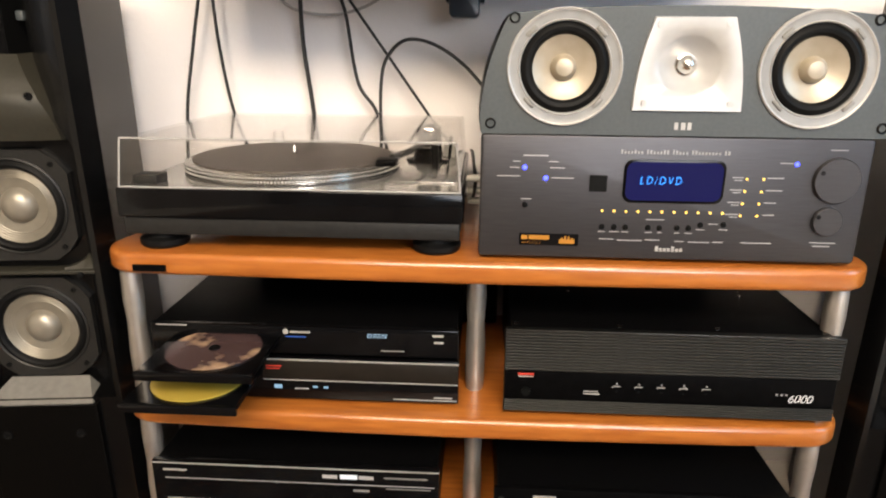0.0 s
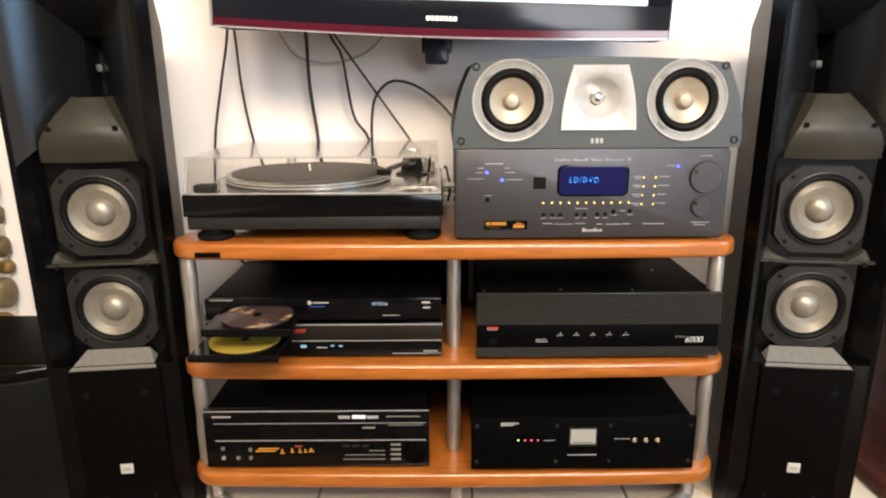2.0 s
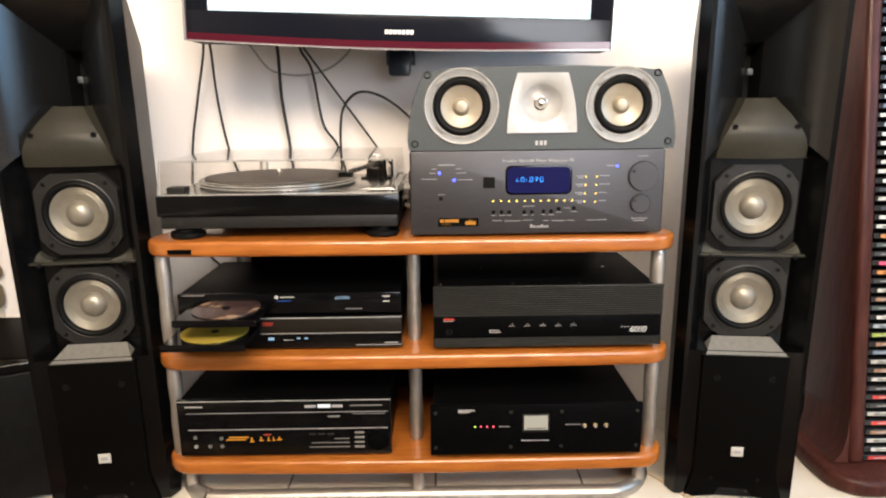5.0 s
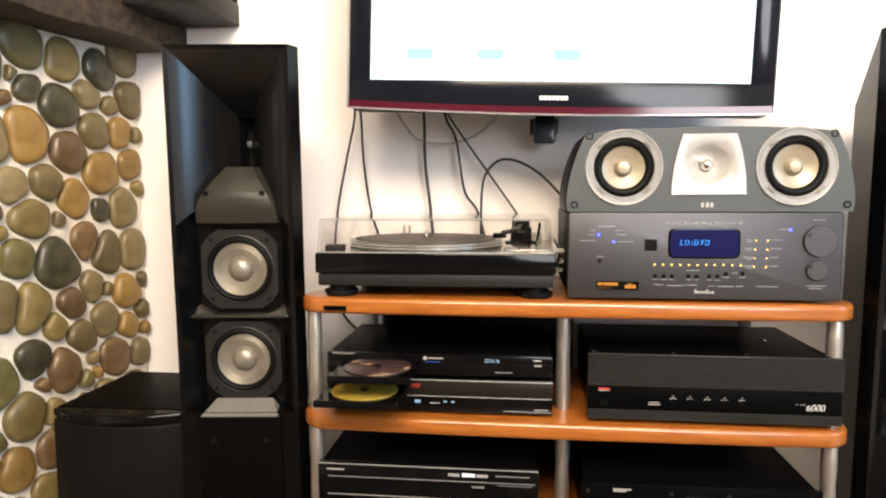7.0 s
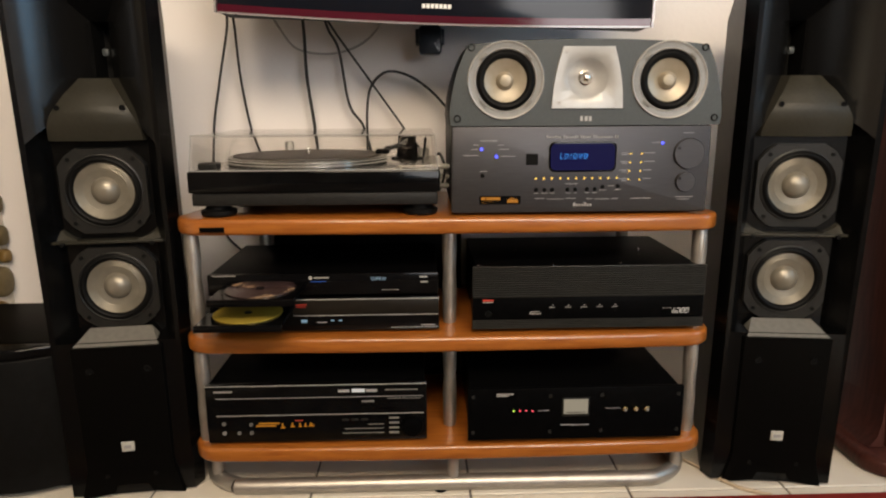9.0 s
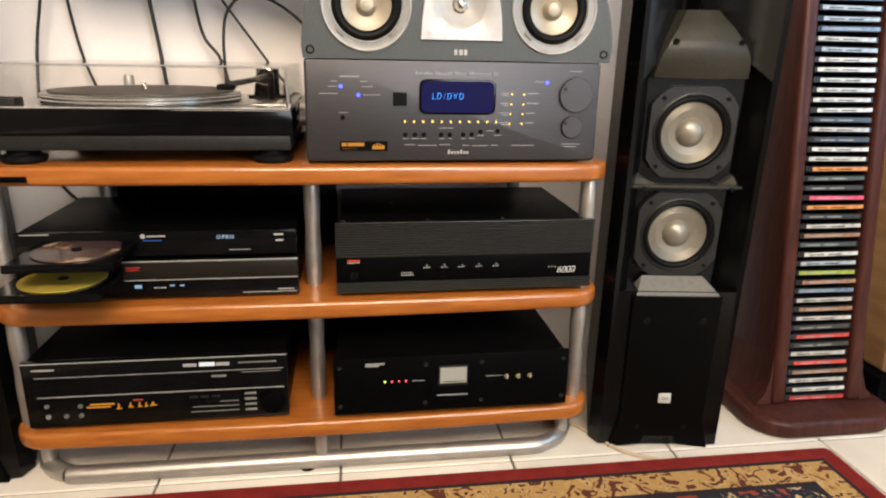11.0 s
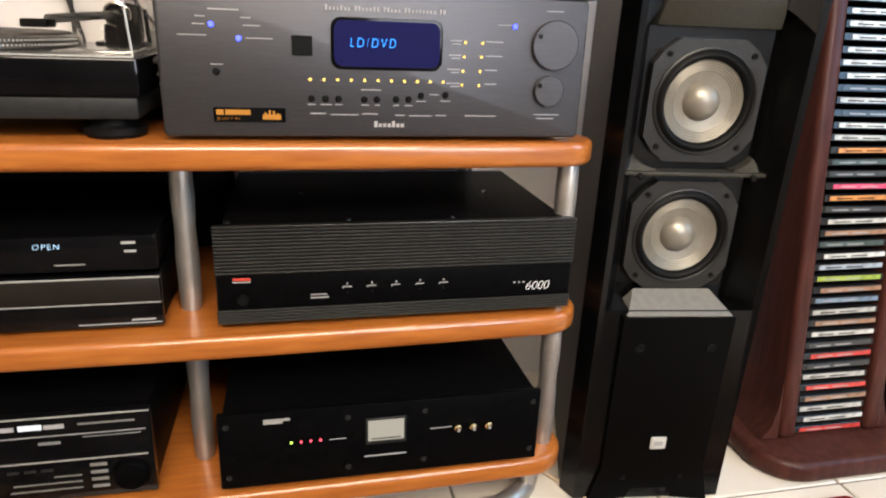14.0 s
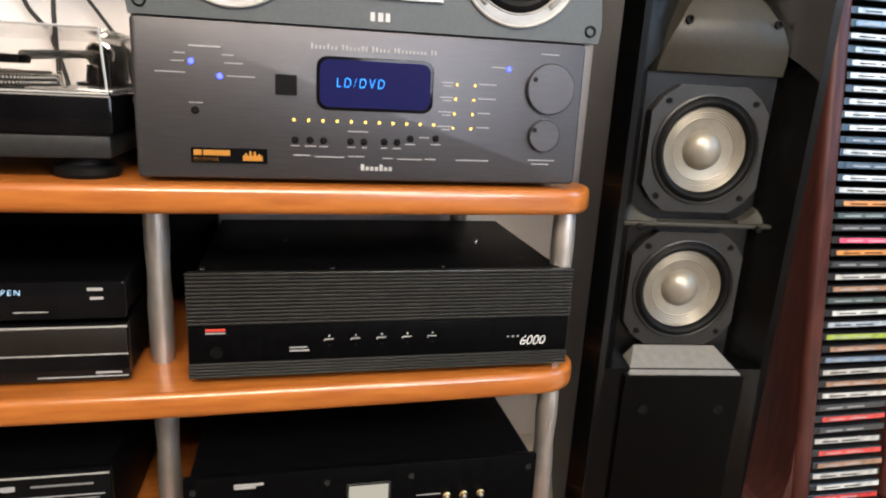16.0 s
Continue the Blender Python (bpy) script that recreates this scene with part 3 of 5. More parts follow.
def tower():
    t = thing("tower_speaker", at(0, 0, 0), "tall black floor-standing speaker with horn and two woofers", "loudspeaker", "pair of tower speakers")
    # cabinet shell: outer skin, rounded front frame, recess for the drivers
    bm = bmesh.new()
    w, h = W_SPK, H_SPK
    zf0, zf1 = 0.03, h - 0.012

    def ring(x, y, z0, z1):
        return [bm.verts.new(p) for p in ((-x, y, z0), (x, y, z0), (x, y, z1), (-x, y, z1))]
    back = ring(0.060, D_SPK, 0.0, h - 0.105)
    edge = ring(w, 0.030, 0.0, h - 0.006)
    bm.faces.new(back)
    quad_strip(bm, back, edge)
    bmesh.ops.recalc_face_normals(bm, faces=bm.faces[:])
    part("cabinet", bm, M_SIDE, t, "ash vinyl sides, toned lighter for the lamp light they catch", False)
    bm = bmesh.new()
    edge = ring(w, 0.030, 0.0, h - 0.006)
    face = ring(w - 0.012, 0.0, 0.004, h - 0.006)
    inner = ring(w - 0.020, 0.002, 0.302, h - 0.014)
    for a, b in ((edge, face), (face, inner)):
        quad_strip(bm, a, b)
    # recess: upper horn mouth and lower driver well
    low = [bm.verts.new(p) for p in ((-0.073, 0.046, 0.302), (0.073, 0.046, 0.302), (0.077, 0.046, 0.66), (-0.077, 0.046, 0.66))]
    jl, jr = bm.verts.new((-(w - 0.020), 0.002, 0.66)), bm.verts.new((w - 0.020, 0.002, 0.66))
    bm.faces.new(low)
    bm.faces.new((inner[0], inner[1], low[1], low[0]))
    bm.faces.new((inner[0], low[0], low[3], jl))
    bm.faces.new((inner[1], jr, low[2], low[1]))
    bmesh.ops.recalc_face_normals(bm, faces=bm.faces[:])
    part("front_frame", bm, M_SATIN, t, "", False)
    # horn flare: straight walls that run in to a tall slot
    hb = bmesh.new()
    x1, zt = w - 0.020, h - 0.014
    rings_h = []
    for k in range(11):
        s = k / 10
        hx = x1 + (0.014 - x1) * s ** 0.86
        y = 0.002 + 0.113 * (0.72 * s + 0.28 * s * s)
        lo_z, hi_z = 0.645 + 0.075 * s ** 0.8, zt - (zt - 0.842) * s ** 0.92
        rings_h.append([(-hx, y, lo_z), (hx, y, lo_z), (hx, y, hi_z), (-hx, y, hi_z)])
    strips = [[hb.verts.new(r[k]) for k in (1, 2, 3, 0)] for r in rings_h]
    for p, q in zip(strips, strips[1:]):
        for k in range(3):
            hb.faces.new((p[k], p[k + 1], q[k + 1], q[k]))
    bmesh.ops.recalc_face_normals(hb, faces=hb.faces[:])
    horn = part("horn", hb, M_HORN, t)
    # slot walls get a near-black colour for the shade inside the horn
    sb = bmesh.new()
    mouth = [sb.verts.new(p) for p in ((-0.014, 0.115, 0.72), (0.014, 0.115, 0.72), (0.014, 0.115, 0.842), (-0.014, 0.115, 0.842))]
    deep = [sb.verts.new(p) for p in ((-0.009, 0.16, 0.74), (0.009, 0.16, 0.74), (0.009, 0.16, 0.83), (-0.009, 0.16, 0.83))]
    quad_strip(sb, mouth, deep)
    sb.faces.new(deep)
    bmesh.ops.recalc_face_normals(sb, faces=sb.faces[:])
    part("throat_slot", sb, M_HOLE, horn, "", False)
    part("throat", box(-0.0055, 0.0055, 0.128, 0.136, 0.785, 0.798, 0.003), M_BAFFLE, horn, "pale phase plug")
    # bell-shaped cover under the horn
    cb = bmesh.new()
    rows = []
    for k in range(13):
        f = k / 12
        z = 0.648 + 0.100 * f
        hw = float(np.interp(f, (0, 0.15, 0.35, 0.55, 0.75, 0.92, 1.0), (0.088, 0.087, 0.080, 0.067, 0.051, 0.036, 0.030)))
        y = float(np.interp(f, (0, 0.3, 0.5, 0.75, 1.0), (0.022, 0.012, 0.012, 0.026, 0.050)))
        row = []
        for q in range(13):
            s = -1 + 2 * q / 12
            row.append(cb.verts.new((hw * s, y + 0.012 * s * s + (0.03 if abs(s) > 0.99 else 0), z)))
        rows.append(row)
    for a, b in zip(rows, rows[1:]):
        for q in range(12):
            cb.faces.new((a[q], a[q + 1], b[q + 1], b[q]))
    under = [cb.verts.new((v.co.x, 0.052, 0.648)) for v in rows[0]]
    for q in range(12):
        cb.faces.new((rows[0][q + 1], rows[0][q], under[q], under[q + 1]))
    bmesh.ops.recalc_face_normals(cb, faces=cb.faces[:])
    cover = part("horn_cover", cb, M_GREYP, t)
    for sx in (-1, 1):
        part("screw", lathe([(0.0045, 0.0), (0.0045, 0.003), (0.0025, 0.003), (0.002, 0.0008), (0, 0.0008)], 12, at(sx * 0.050, 0.0185, 0.702) @ FRONT), M_HOLE, cover)
    woofer(t, 0, 0.562, 0.036)
    woofer(t, 0, 0.392, 0.036)
    # bracket between the woofers with scooped ends
    br = box(-0.090, 0.090, 0.022, 0.045, 0.474, 0.479, 0.0015)
    for sx in (-1, 1):
        sc = bmesh.new()
        cols = []
        for k in range(7):
            f = k / 6
            x = sx * (0.050 + 0.042 * f)
            top = 0.479 + 0.042 * f ** 1.7
            cols.append([sc.verts.new((x, 0.024 + 0.006 * f, 0.476)), sc.verts.new((x, 0.028 + 0.016 * f, (0.476 + top) / 2 + 0.004)), sc.verts.new((x, 0.050, top))])
        for a, b in zip(cols, cols[1:]):
            for q in range(2):
                sc.faces.new((a[q], b[q], b[q + 1], a[q + 1]))
        bmesh.ops.recalc_face_normals(sc, faces=sc.faces[:])
        merge(br, sc)
    trim = part("bracket", br, M_GREYP, t)
    for sx in (-1, 1):
        part("screw", lathe([(0.004, 0.0), (0.004, 0.004), (0.002, 0.005), (0, 0.005)], 10, at(sx * 0.072, 0.0215, 0.474) @ FRONT), M_HOLE, trim)
    # lower front panel; sloping ledge on top coloured pale for the light it catches
    led = bmesh.new()
    a = [led.verts.new(p) for p in ((-0.070, -0.004, 0.298), (0.070, -0.004, 0.298), (0.052, 0.036, 0.318), (-0.052, 0.036, 0.318))]
    c = [led.verts.new(p) for p in ((-0.070, -0.004, 0.2965), (0.070, -0.004, 0.2965), (0.070, 0.040, 0.2925), (-0.070, 0.040, 0.2925))]
    led.faces.new(a)
    quad_strip(led, a, c)
    led.faces.new(c)
    bmesh.ops.recalc_face_normals(led, faces=led.faces[:])
    part("ledge", led, M_LEDGE, t, "sloping ledge, pale tone for the light it catches", False)
    arch = [(-0.090, 0.0), (-0.034, 0.008), (-0.026, 0.024), (0.026, 0.024), (0.034, 0.008), (0.090, 0.0), (0.075, 0.06), (0.075, 0.2955), (-0.075, 0.2955), (-0.075, 0.06)]
    panel = part("front_panel", prism(arch, -0.006, 0.004, 0.0015), M_VINYL, t)
    for x, z, r in ((-0.048, 0.252, 0.0065), (0.048, 0.252, 0.0065), (-0.042, 0.045, 0.004), (0.042, 0.045, 0.004)):
        part("stud", lathe([(r, 0), (r, 0.002), (r * 0.6, 0.002), (r * 0.5, 0.0008), (0, 0.0008)], 14, at(x, -0.006, z) @ FRONT), M_RUBBER, panel)
    bd = part("badge", box(-0.011, 0.011, -0.0090, -0.006, 0.094, 0.113, 0.001), M_BADGE, panel, "small white maker's badge")
    part("emblem", bar(None, -0.006, 0.006, 0.1005, 0.107, -0.0093), M_DIM, bd)
    return t


spk = tower()
spk.matrix_world = pose(-0.586, 0.013, 0, 2.3, 0, 7.0)
copy_thing(spk, pose(0.603, 0.003, 0, 2.3, 0, -7.1))

# ---- subwoofer ----
sub = thing("subwoofer", at(-0.842, 0.002, 0), "black subwoofer with cloth grille beside the stone wall", "subwoofer")
part("cabinet", box(-0.138, 0.138, 0.035, 0.30, 0.012, 0.289, 0.010, None, 4), M_VINYL, sub)
pts = [(-0.138, 0.0345)]
for k in range(13):
    s = -1 + k / 6
    pts.append((0.138 * s, 0.0345 - 0.042 * (1 - abs(s) ** 2.4)))
pts.append((0.138, 0.0345))
part("grille", prism(pts[1:], 0.014, 0.268, 0.004, None, False), M_RUBBER, sub)
part("top_cap", prism(pts[1:], 0.2685, 0.289, 0.006, None, False), M_BLACKG, sub, "glossy black curved top edge")
part("badge", bar(None, -0.02, 0.02, 0.028, 0.036, -0.0080), M_DIM, sub)
for x in (-0.11, 0.11):
    for y in (0.06, 0.27):
        part("foot", lathe([(0, 0), (0.015, 0), (0.015, 0.014), (0, 0.014)], 12, at(x, y, 0)), M_RUBBER, sub)

# ---- television ----
tv = thing("television", pose(-0.0195, 0.128, 0.838, 0, 1.95, 0) @ Matrix.Scale(0.958, 4), "wall-mounted flat television with glossy black bezel, screen lit white", "television")
W = 0.405
bz = prism(rounded(-W, W, 0.012, 0.52, 0.012), 0.006, 0.06, 0.004)
part("back", bz, M_BLACKM, tv)


def frame_bar(name, x0, x1, z0, z1, material, y0=-0.004, y1=0.0055):
    return part(name, box(x0, x1, y0, y1, z0, z1, 0.0015), material, tv)


frame_bar("bezel_top", -W + 0.004, W - 0.004, 0.466, 0.516, M_TVB)
frame_bar("bezel_side", -W + 0.004, -0.361, 0.069, 0.466, M_TVB)
frame_bar("bezel_side", 0.361, W - 0.004, 0.069, 0.466, M_TVB)
# lower bezel bows down a little and ends in a ruby strip with a clear rim
pt = [(-W + 0.004, 0.069), (-W + 0.004, 0.016)] + [(-W + 0.004 + (2 * W - 0.008) * k / 14, 0.016 - 0.008 * math.sin(math.pi * k / 14)) for k in range(1, 14)] + [(W - 0.004, 0.016), (W - 0.004, 0.069)]
part("bezel_bottom", prism(pt, -0.005, 0.0055, 0.001), M_TVB, tv)
up = [(x, z) for x, z in pt[1:-1]]
part("ruby_strip", prism(up + [(x, z + 0.013) for x, z in reversed(up)], -0.0065, -0.0052), M_TVR, tv, "dark red translucent strip")
part("clear_rim", prism(up + [(x, z - 0.003) for x, z in reversed(up)], -0.006, 0.004), M_TVE, tv, "clear plastic rim")
for sx in (-1, 1):
    part("clear_rim", box(sx * W - 0.002, sx * W + 0.002, -0.006, 0.004, 0.014, 0.516), M_TVE, tv, "clear plastic rim")
scr = part("screen", box(-0.361, 0.361, 0.0, 0.005, 0.069, 0.466), G_SCREEN, tv, "lit white screen", False)
for x in (-0.262, -0.125, 0.022):
    part("menu_button", prism(rounded(x - 0.026, x + 0.026, 0.110, 0.130, 0.008), -0.001, -0.0004), G_TEAL, scr, "teal menu button", False)
lg = None
for k in range(7):
    lg = bar(lg, -0.027 + k * 0.0079, -0.027 + k * 0.0079 + 0.0062, 0.0340, 0.0415, -0.0058)
part("maker_mark", lg, M_WHITE, tv)
part("mount", box(-0.16, 0.16, 0.061, 0.2625, 0.14, 0.36, 0.004), M_BLACKM, tv, "wall bracket")
plug = thing("plug_adapter", at(-0.028, 0.30, 0.828), "blue-black plastic adapter under the television", "adapter")
part("body", prism(rounded(-0.023, 0.023, -0.024, 0.032, 0.008), -0.02, 0.022, 0.004), M_PLUG, plug)
part("plate", box(-0.03, 0.03, 0.0225, 0.079, 0.0, 0.03, 0.002), M_PLUG, plug)

# ---- wall cables ----


def cable(points, r, material, label):
    points = [(x, y, z + 0.021) for x, y, z in points]
    ob = part("cable", tube(points, r * 0.82, None, 8, 6), material)
    return tagged(ob, label, "cable", "wall cables")


BL = "black cable hanging from the television down the wall"
cable([(-0.440, 0.31, 0.88), (-0.447, 0.335, 0.84), (-0.470, 0.34, 0.74), (-0.492, 0.34, 0.62), (-0.497, 0.34, 0.45), (-0.44, 0.345, 0.36), (-0.30, 0.35, 0.30)], 0.0033, M_CABLE, BL)
cable([(-0.429, 0.31, 0.88), (-0.431, 0.335, 0.84), (-0.427, 0.34, 0.743), (-0.411, 0.34, 0.635), (-0.38, 0.345, 0.53), (-0.37, 0.35, 0.40)], 0.0033, M_CABLE, BL)
cable([(-0.288, 0.31, 0.87), (-0.289, 0.335, 0.83), (-0.288, 0.34, 0.742), (-0.276, 0.34, 0.635), (-0.27, 0.345, 0.53), (-0.28, 0.35, 0.42)], 0.0044, M_CABLE, BL)
cable([(-0.246, 0.31, 0.87), (-0.238, 0.335, 0.835), (-0.219, 0.34, 0.796), (-0.201, 0.34, 0.685), (-0.170, 0.34, 0.634), (-0.15, 0.345, 0.53), (-0.16, 0.35, 0.42)], 0.0036, M_CABLE, BL)
cable([(-0.240, 0.31, 0.86), (-0.222, 0.332, 0.828), (-0.152, 0.336, 0.729), (-0.085, 0.338, 0.634), (-0.03, 0.345, 0.55), (-0.02, 0.35, 0.42)], 0.0030, M_CABLE, BL)
cable([(0.06, 0.30, 0.62), (0.015, 0.325, 0.668), (-0.031, 0.33, 0.716), (-0.079, 0.33, 0.746), (-0.122, 0.33, 0.751), (-0.152, 0.33, 0.723), (-0.162, 0.33, 0.68), (-0.164, 0.335, 0.606), (-0.165, 0.34, 0.50)], 0.0036, M_CABLE, "black cable arching behind the turntable")
cable([(-0.352, 0.31, 0.868), (-0.338, 0.335, 0.838), (-0.305, 0.34, 0.799), (-0.237, 0.34, 0.789), (-0.176, 0.34, 0.806), (-0.134, 0.335, 0.842), (-0.128, 0.31, 0.866)], 0.0030, M_CABLEG, "grey cable looped under the television")
tagged(part("cable", tube([(0.41, 0.22, 0.004), (0.455, 0.115, 0.004), (0.49, 0.058, 0.004), (0.53, -0.010, 0.004), (0.565, -0.034, 0.004), (0.585, -0.044, 0.004)], 0.0035, None, 8, 6), M_CABLEB), "beige speaker cable lying on the tiles", "cable")
tagged(part("cable", tube([(1.10, 0.06, 0.19), (1.12, 0.02, 0.12), (1.16, 0.0, 0.06), (1.25, -0.03, 0.006), (1.45, -0.06, 0.006)], 0.004, None, 8, 6), M_CABLE), "black cable by the disc tower", "cable")

signal = tagged(new("signal_cable"), "black signal cable with white plugs beside the turntable", "cable")
part("lead", tube([(-0.014, 0.325, 0.600), (-0.011, 0.26, 0.606), (-0.008, 0.17, 0.602), (-0.005, 0.130, 0.588), (-0.008, 0.16, 0.560), (-0.010, 0.26, 0.535), (-0.012, 0.31, 0.5235)], 0.0026, None, 8, 6), M_CABLE, signal)
for z in (0.592, 0.571, 0.552):
    part("plug", lathe([(0, -0.010), (0.0045, -0.010), (0.0052, -0.004), (0.0052, 0.006), (0.003, 0.010), (0, 0.010)], 12, at(-0.006, 0.125 + (0.592 - z), z) @ Matrix.Rotation(radians(90), 4, "Y")), M_BADGE, signal, "white plastic plug")
tagged(part("cable", tube([(0.33, 0.26, 0.150), (0.365, 0.295, 0.200), (0.395, 0.325, 0.205), (0.418, 0.335, 0.165), (0.412, 0.34, 0.09), (0.385, 0.345, 0.006)], 0.0045, None, 8, 6), M_CABLE), "black power cable curling behind the power conditioner", "cable")

# ---- turntable ----
tt = thing("turntable", at(-0.2265, -0.010, 0.520), "black turntable with closed clear dust cover on the rack", "turntable")
X = 0.2085
part("plinth", box(-X, X, 0.0, 0.335, 0.042, 0.078, 0.003), M_BLACKG, tt, "glossy black plinth")
part("chassis", box(-X + 0.004, X - 0.004, 0.004, 0.33, 0.020, 0.0415, 0.003), M_SLATE, tt, "dark grey lower body")
for x in (-0.170, 0.175):
    for y in (0.036, 0.295):
        part("foot", lathe([(0, 0), (0.027, 0), (0.030, 0.004), (0.030, 0.010), (0.022, 0.013), (0.020, 0.0197), (0, 0.0197)], 26, at(x, y, 0)), M_RUBBER, tt)
px, py = -0.035, 0.170
pl = part("platter", lathe([(0, 0.0785), (0.145, 0.0785), (0.148, 0.0800), (0.148, 0.0905), (0.145, 0.0920), (0, 0.0920)], 72, at(px, py, 0)), M_PLATE, tt, "silver platter with dotted rim")
part("platter_mat", lathe([(0, 0.0921), (0.137, 0.0921), (0.137, 0.0945), (0.05, 0.0940), (0, 0.0940)], 64, at(px, py, 0)), M_VINYLREC, pl, "dark felt mat")
part("spindle", lathe([(0.0035, 0.0938), (0.0035, 0.104), (0.002, 0.107), (0, 0.107)], 12, at(px, py, 0)), M_CHROME, pl)
dt = None
for k in range(220):
    a = math.pi + 2 * math.pi * (k // 2) / 220 if k % 2 else math.pi + math.pi * (k + 1) / 220
    dt = lathe([(0, 0.0010), (0.0013, 0.0005), (0.0016, 0)], 5, at(px + 0.1478 * math.cos(a), py + 0.1478 * math.sin(a), 0.0832 + 0.0050 * (k % 2)) @ Matrix.Rotation(a, 4, "Z") @ Matrix.Rotation(radians(90), 4, "Y"), dt)
tagged(part("strobe_dots", dt, M_RING, pl), kind="stuff")
arm = part("tonearm_base", lathe([(0, 0.0785), (0.032, 0.0785), (0.032, 0.084), (0.022, 0.086), (0.020, 0.104), (0.014, 0.106), (0.013, 0.122), (0, 0.124)], 28, at(0.150, 0.225, 0)), M_BLACKG, tt)
part("tonearm", tube([(0.150, 0.25, 0.116), (0.150, 0.225, 0.116), (0.147, 0.17, 0.115), (0.139, 0.11, 0.113), (0.118, 0.062, 0.110)], 0.0045, None, 10, 5), M_PLATE, arm, "silver tonearm tube")
part("counterweight", lathe([(0, 0), (0.013, 0), (0.014, 0.003), (0.014, 0.022), (0.012, 0.025), (0, 0.025)], 24, at(0.150, 0.250, 0.116) @ Matrix.Rotation(radians(-90), 4, "X")), M_BLACKM, arm)
part("headshell", box(0.100, 0.124, 0.038, 0.068, 0.102, 0.110, 0.002), M_BLACKM, arm)
part("arm_rest", box(0.160, 0.170, 0.150, 0.162, 0.079, 0.116, 0.002), M_BLACKM, arm)
part("dial", lathe([(0, 0.0785), (0.012, 0.0785), (0.011, 0.098), (0, 0.099)], 20, at(0.182, 0.272, 0)), M_RING, arm)
part("gimbal", lathe([(0.0125, 0), (0.0150, 0.001), (0.0150, 0.009), (0.0125, 0.010), (0.0125, 0)], 26, at(0.150, 0.210, 0.116) @ FRONT), M_CHROME, arm, "polished gimbal ring")
part("pivot_block", box(0.132, 0.168, 0.232, 0.262, 0.085, 0.128, 0.003), M_BLACKM, arm)
part("cue_lever", tube([(0.182, 0.215, 0.086), (0.184, 0.195, 0.102), (0.186, 0.180, 0.122)], 0.0026, None, 8, 4), M_BLACKM, arm)
part("arm_plate", box(0.118, 0.196, 0.060, 0.290, 0.0785, 0.0805, 0.0008), M_DECK, arm, "pale metal arm plate")
part("start_button", box(-0.196, -0.165, 0.020, 0.050, 0.0785, 0.090, 0.002), M_SLATE, tt)
part("strobe_lamp", lathe([(0, 0.0785), (0.009, 0.0785), (0.009, 0.108), (0.007, 0.112), (0, 0.112)], 18, at(-0.095, 0.295, 0)), M_RING, tt)
part("deck", box(-X + 0.006, X - 0.006, 0.006, 0.329, 0.0781, 0.0784), M_DECK, tt, "polished grey deck plate", False)
# dust cover: five clear panes with a leaning front
lid = bmesh.new()
lo = [(-X + 0.004, 0.004, 0.0785), (X - 0.004, 0.004, 0.0785), (X - 0.004, 0.330, 0.0785), (-X + 0.004, 0.330, 0.0785)]
hi = [(-X + 0.009, 0.009, 0.136), (X - 0.009, 0.009, 0.136), (X - 0.009, 0.329, 0.136), (-X + 0.009, 0.329, 0.136)]
lv, hv = [lid.verts.new(p) for p in lo], [lid.verts.new(p) for p in hi]
quad_strip(lid, lv, hv)
lid.faces.new(hv)
bmesh.ops.recalc_face_normals(lid, faces=lid.faces[:])
bmesh.ops.solidify(lid, geom=lid.faces[:], thickness=0.003)
cover = part("dust_cover", lid, M_LID, tt, "clear acrylic dust cover", False)
cover.visible_shadow = False
ed = tube([hi[0], hi[1]], 0.0012, None, 6, 0)
for a, b in ((hi[0], lo[0]), (hi[1], lo[1]), (lo[0], lo[1])):
    tube([a, b], 0.0011, ed, 6, 0)
part("polished_edge", ed, M_RING, cover)

# ---- surround processor ----
pr = thing("surround_processor", at(0.217, -0.009, 0.520), "anthracite surround processor with blue display and amber lights", "processor")
part("chassis", box(-0.213, 0.213, 0.010, 0.34, 0.008, 0.146, 0.002), M_BLACKM, pr)
fp = part("front_panel", prism(rounded(-0.2165, 0.2165, 0.005, 0.149, 0.005), -0.002, 0.0095, 0.0025), M_PROC, pr)
Y = -0.0025


def px_(x):
    return x - 0.217


def pz(z):
    return z - 0.520


well = part("display_surround", prism(rounded(px_(0.163), px_(0.276), pz(0.593), pz(0.643), 0.010), Y - 0.0012, Y, 0.0004), M_BLACKG, fp)
part("display", prism(rounded(px_(0.166), px_(0.273), pz(0.596), pz(0.640), 0.009), Y - 0.0016, Y - 0.0013), G_WINDOW, well, "glowing blue window", False)
words("readout", "LD/DVD", px_(0.181), Y - 0.002, pz(0.6148), 0.0094, G_VFD, well, 0.12, 1.42, False, 0.76)
part("remote_eye", prism(rounded(px_(0.125), px_(0.145), pz(0.605), pz(0.624), 0.001), Y - 0.0008, Y), M_HOLE, fp)
for x, z in ((0.051, 0.6315), (0.0755, 0.6195), (0.3525, 0.640)):
    part("indicator", dots([(px_(x), pz(z))], 0.0027, Y, 0.002), G_BLUE, fp, "bright blue diode")
for k in range(11):
    part("indicator", dots([(px_(0.142 + 0.0136 * k), pz(0.5825))], 0.0014, Y, 0.0016, 8), G_AMBER, fp, "amber diode")
for k in range(4):
    for x in (0.300, 0.3185):
        part("indicator", dots([(px_(x - 0.0006 * k), pz(0.6225 - 0.0142 * k))], 0.0013, Y, 0.0016, 8), G_AMBER, fp, "amber diode")
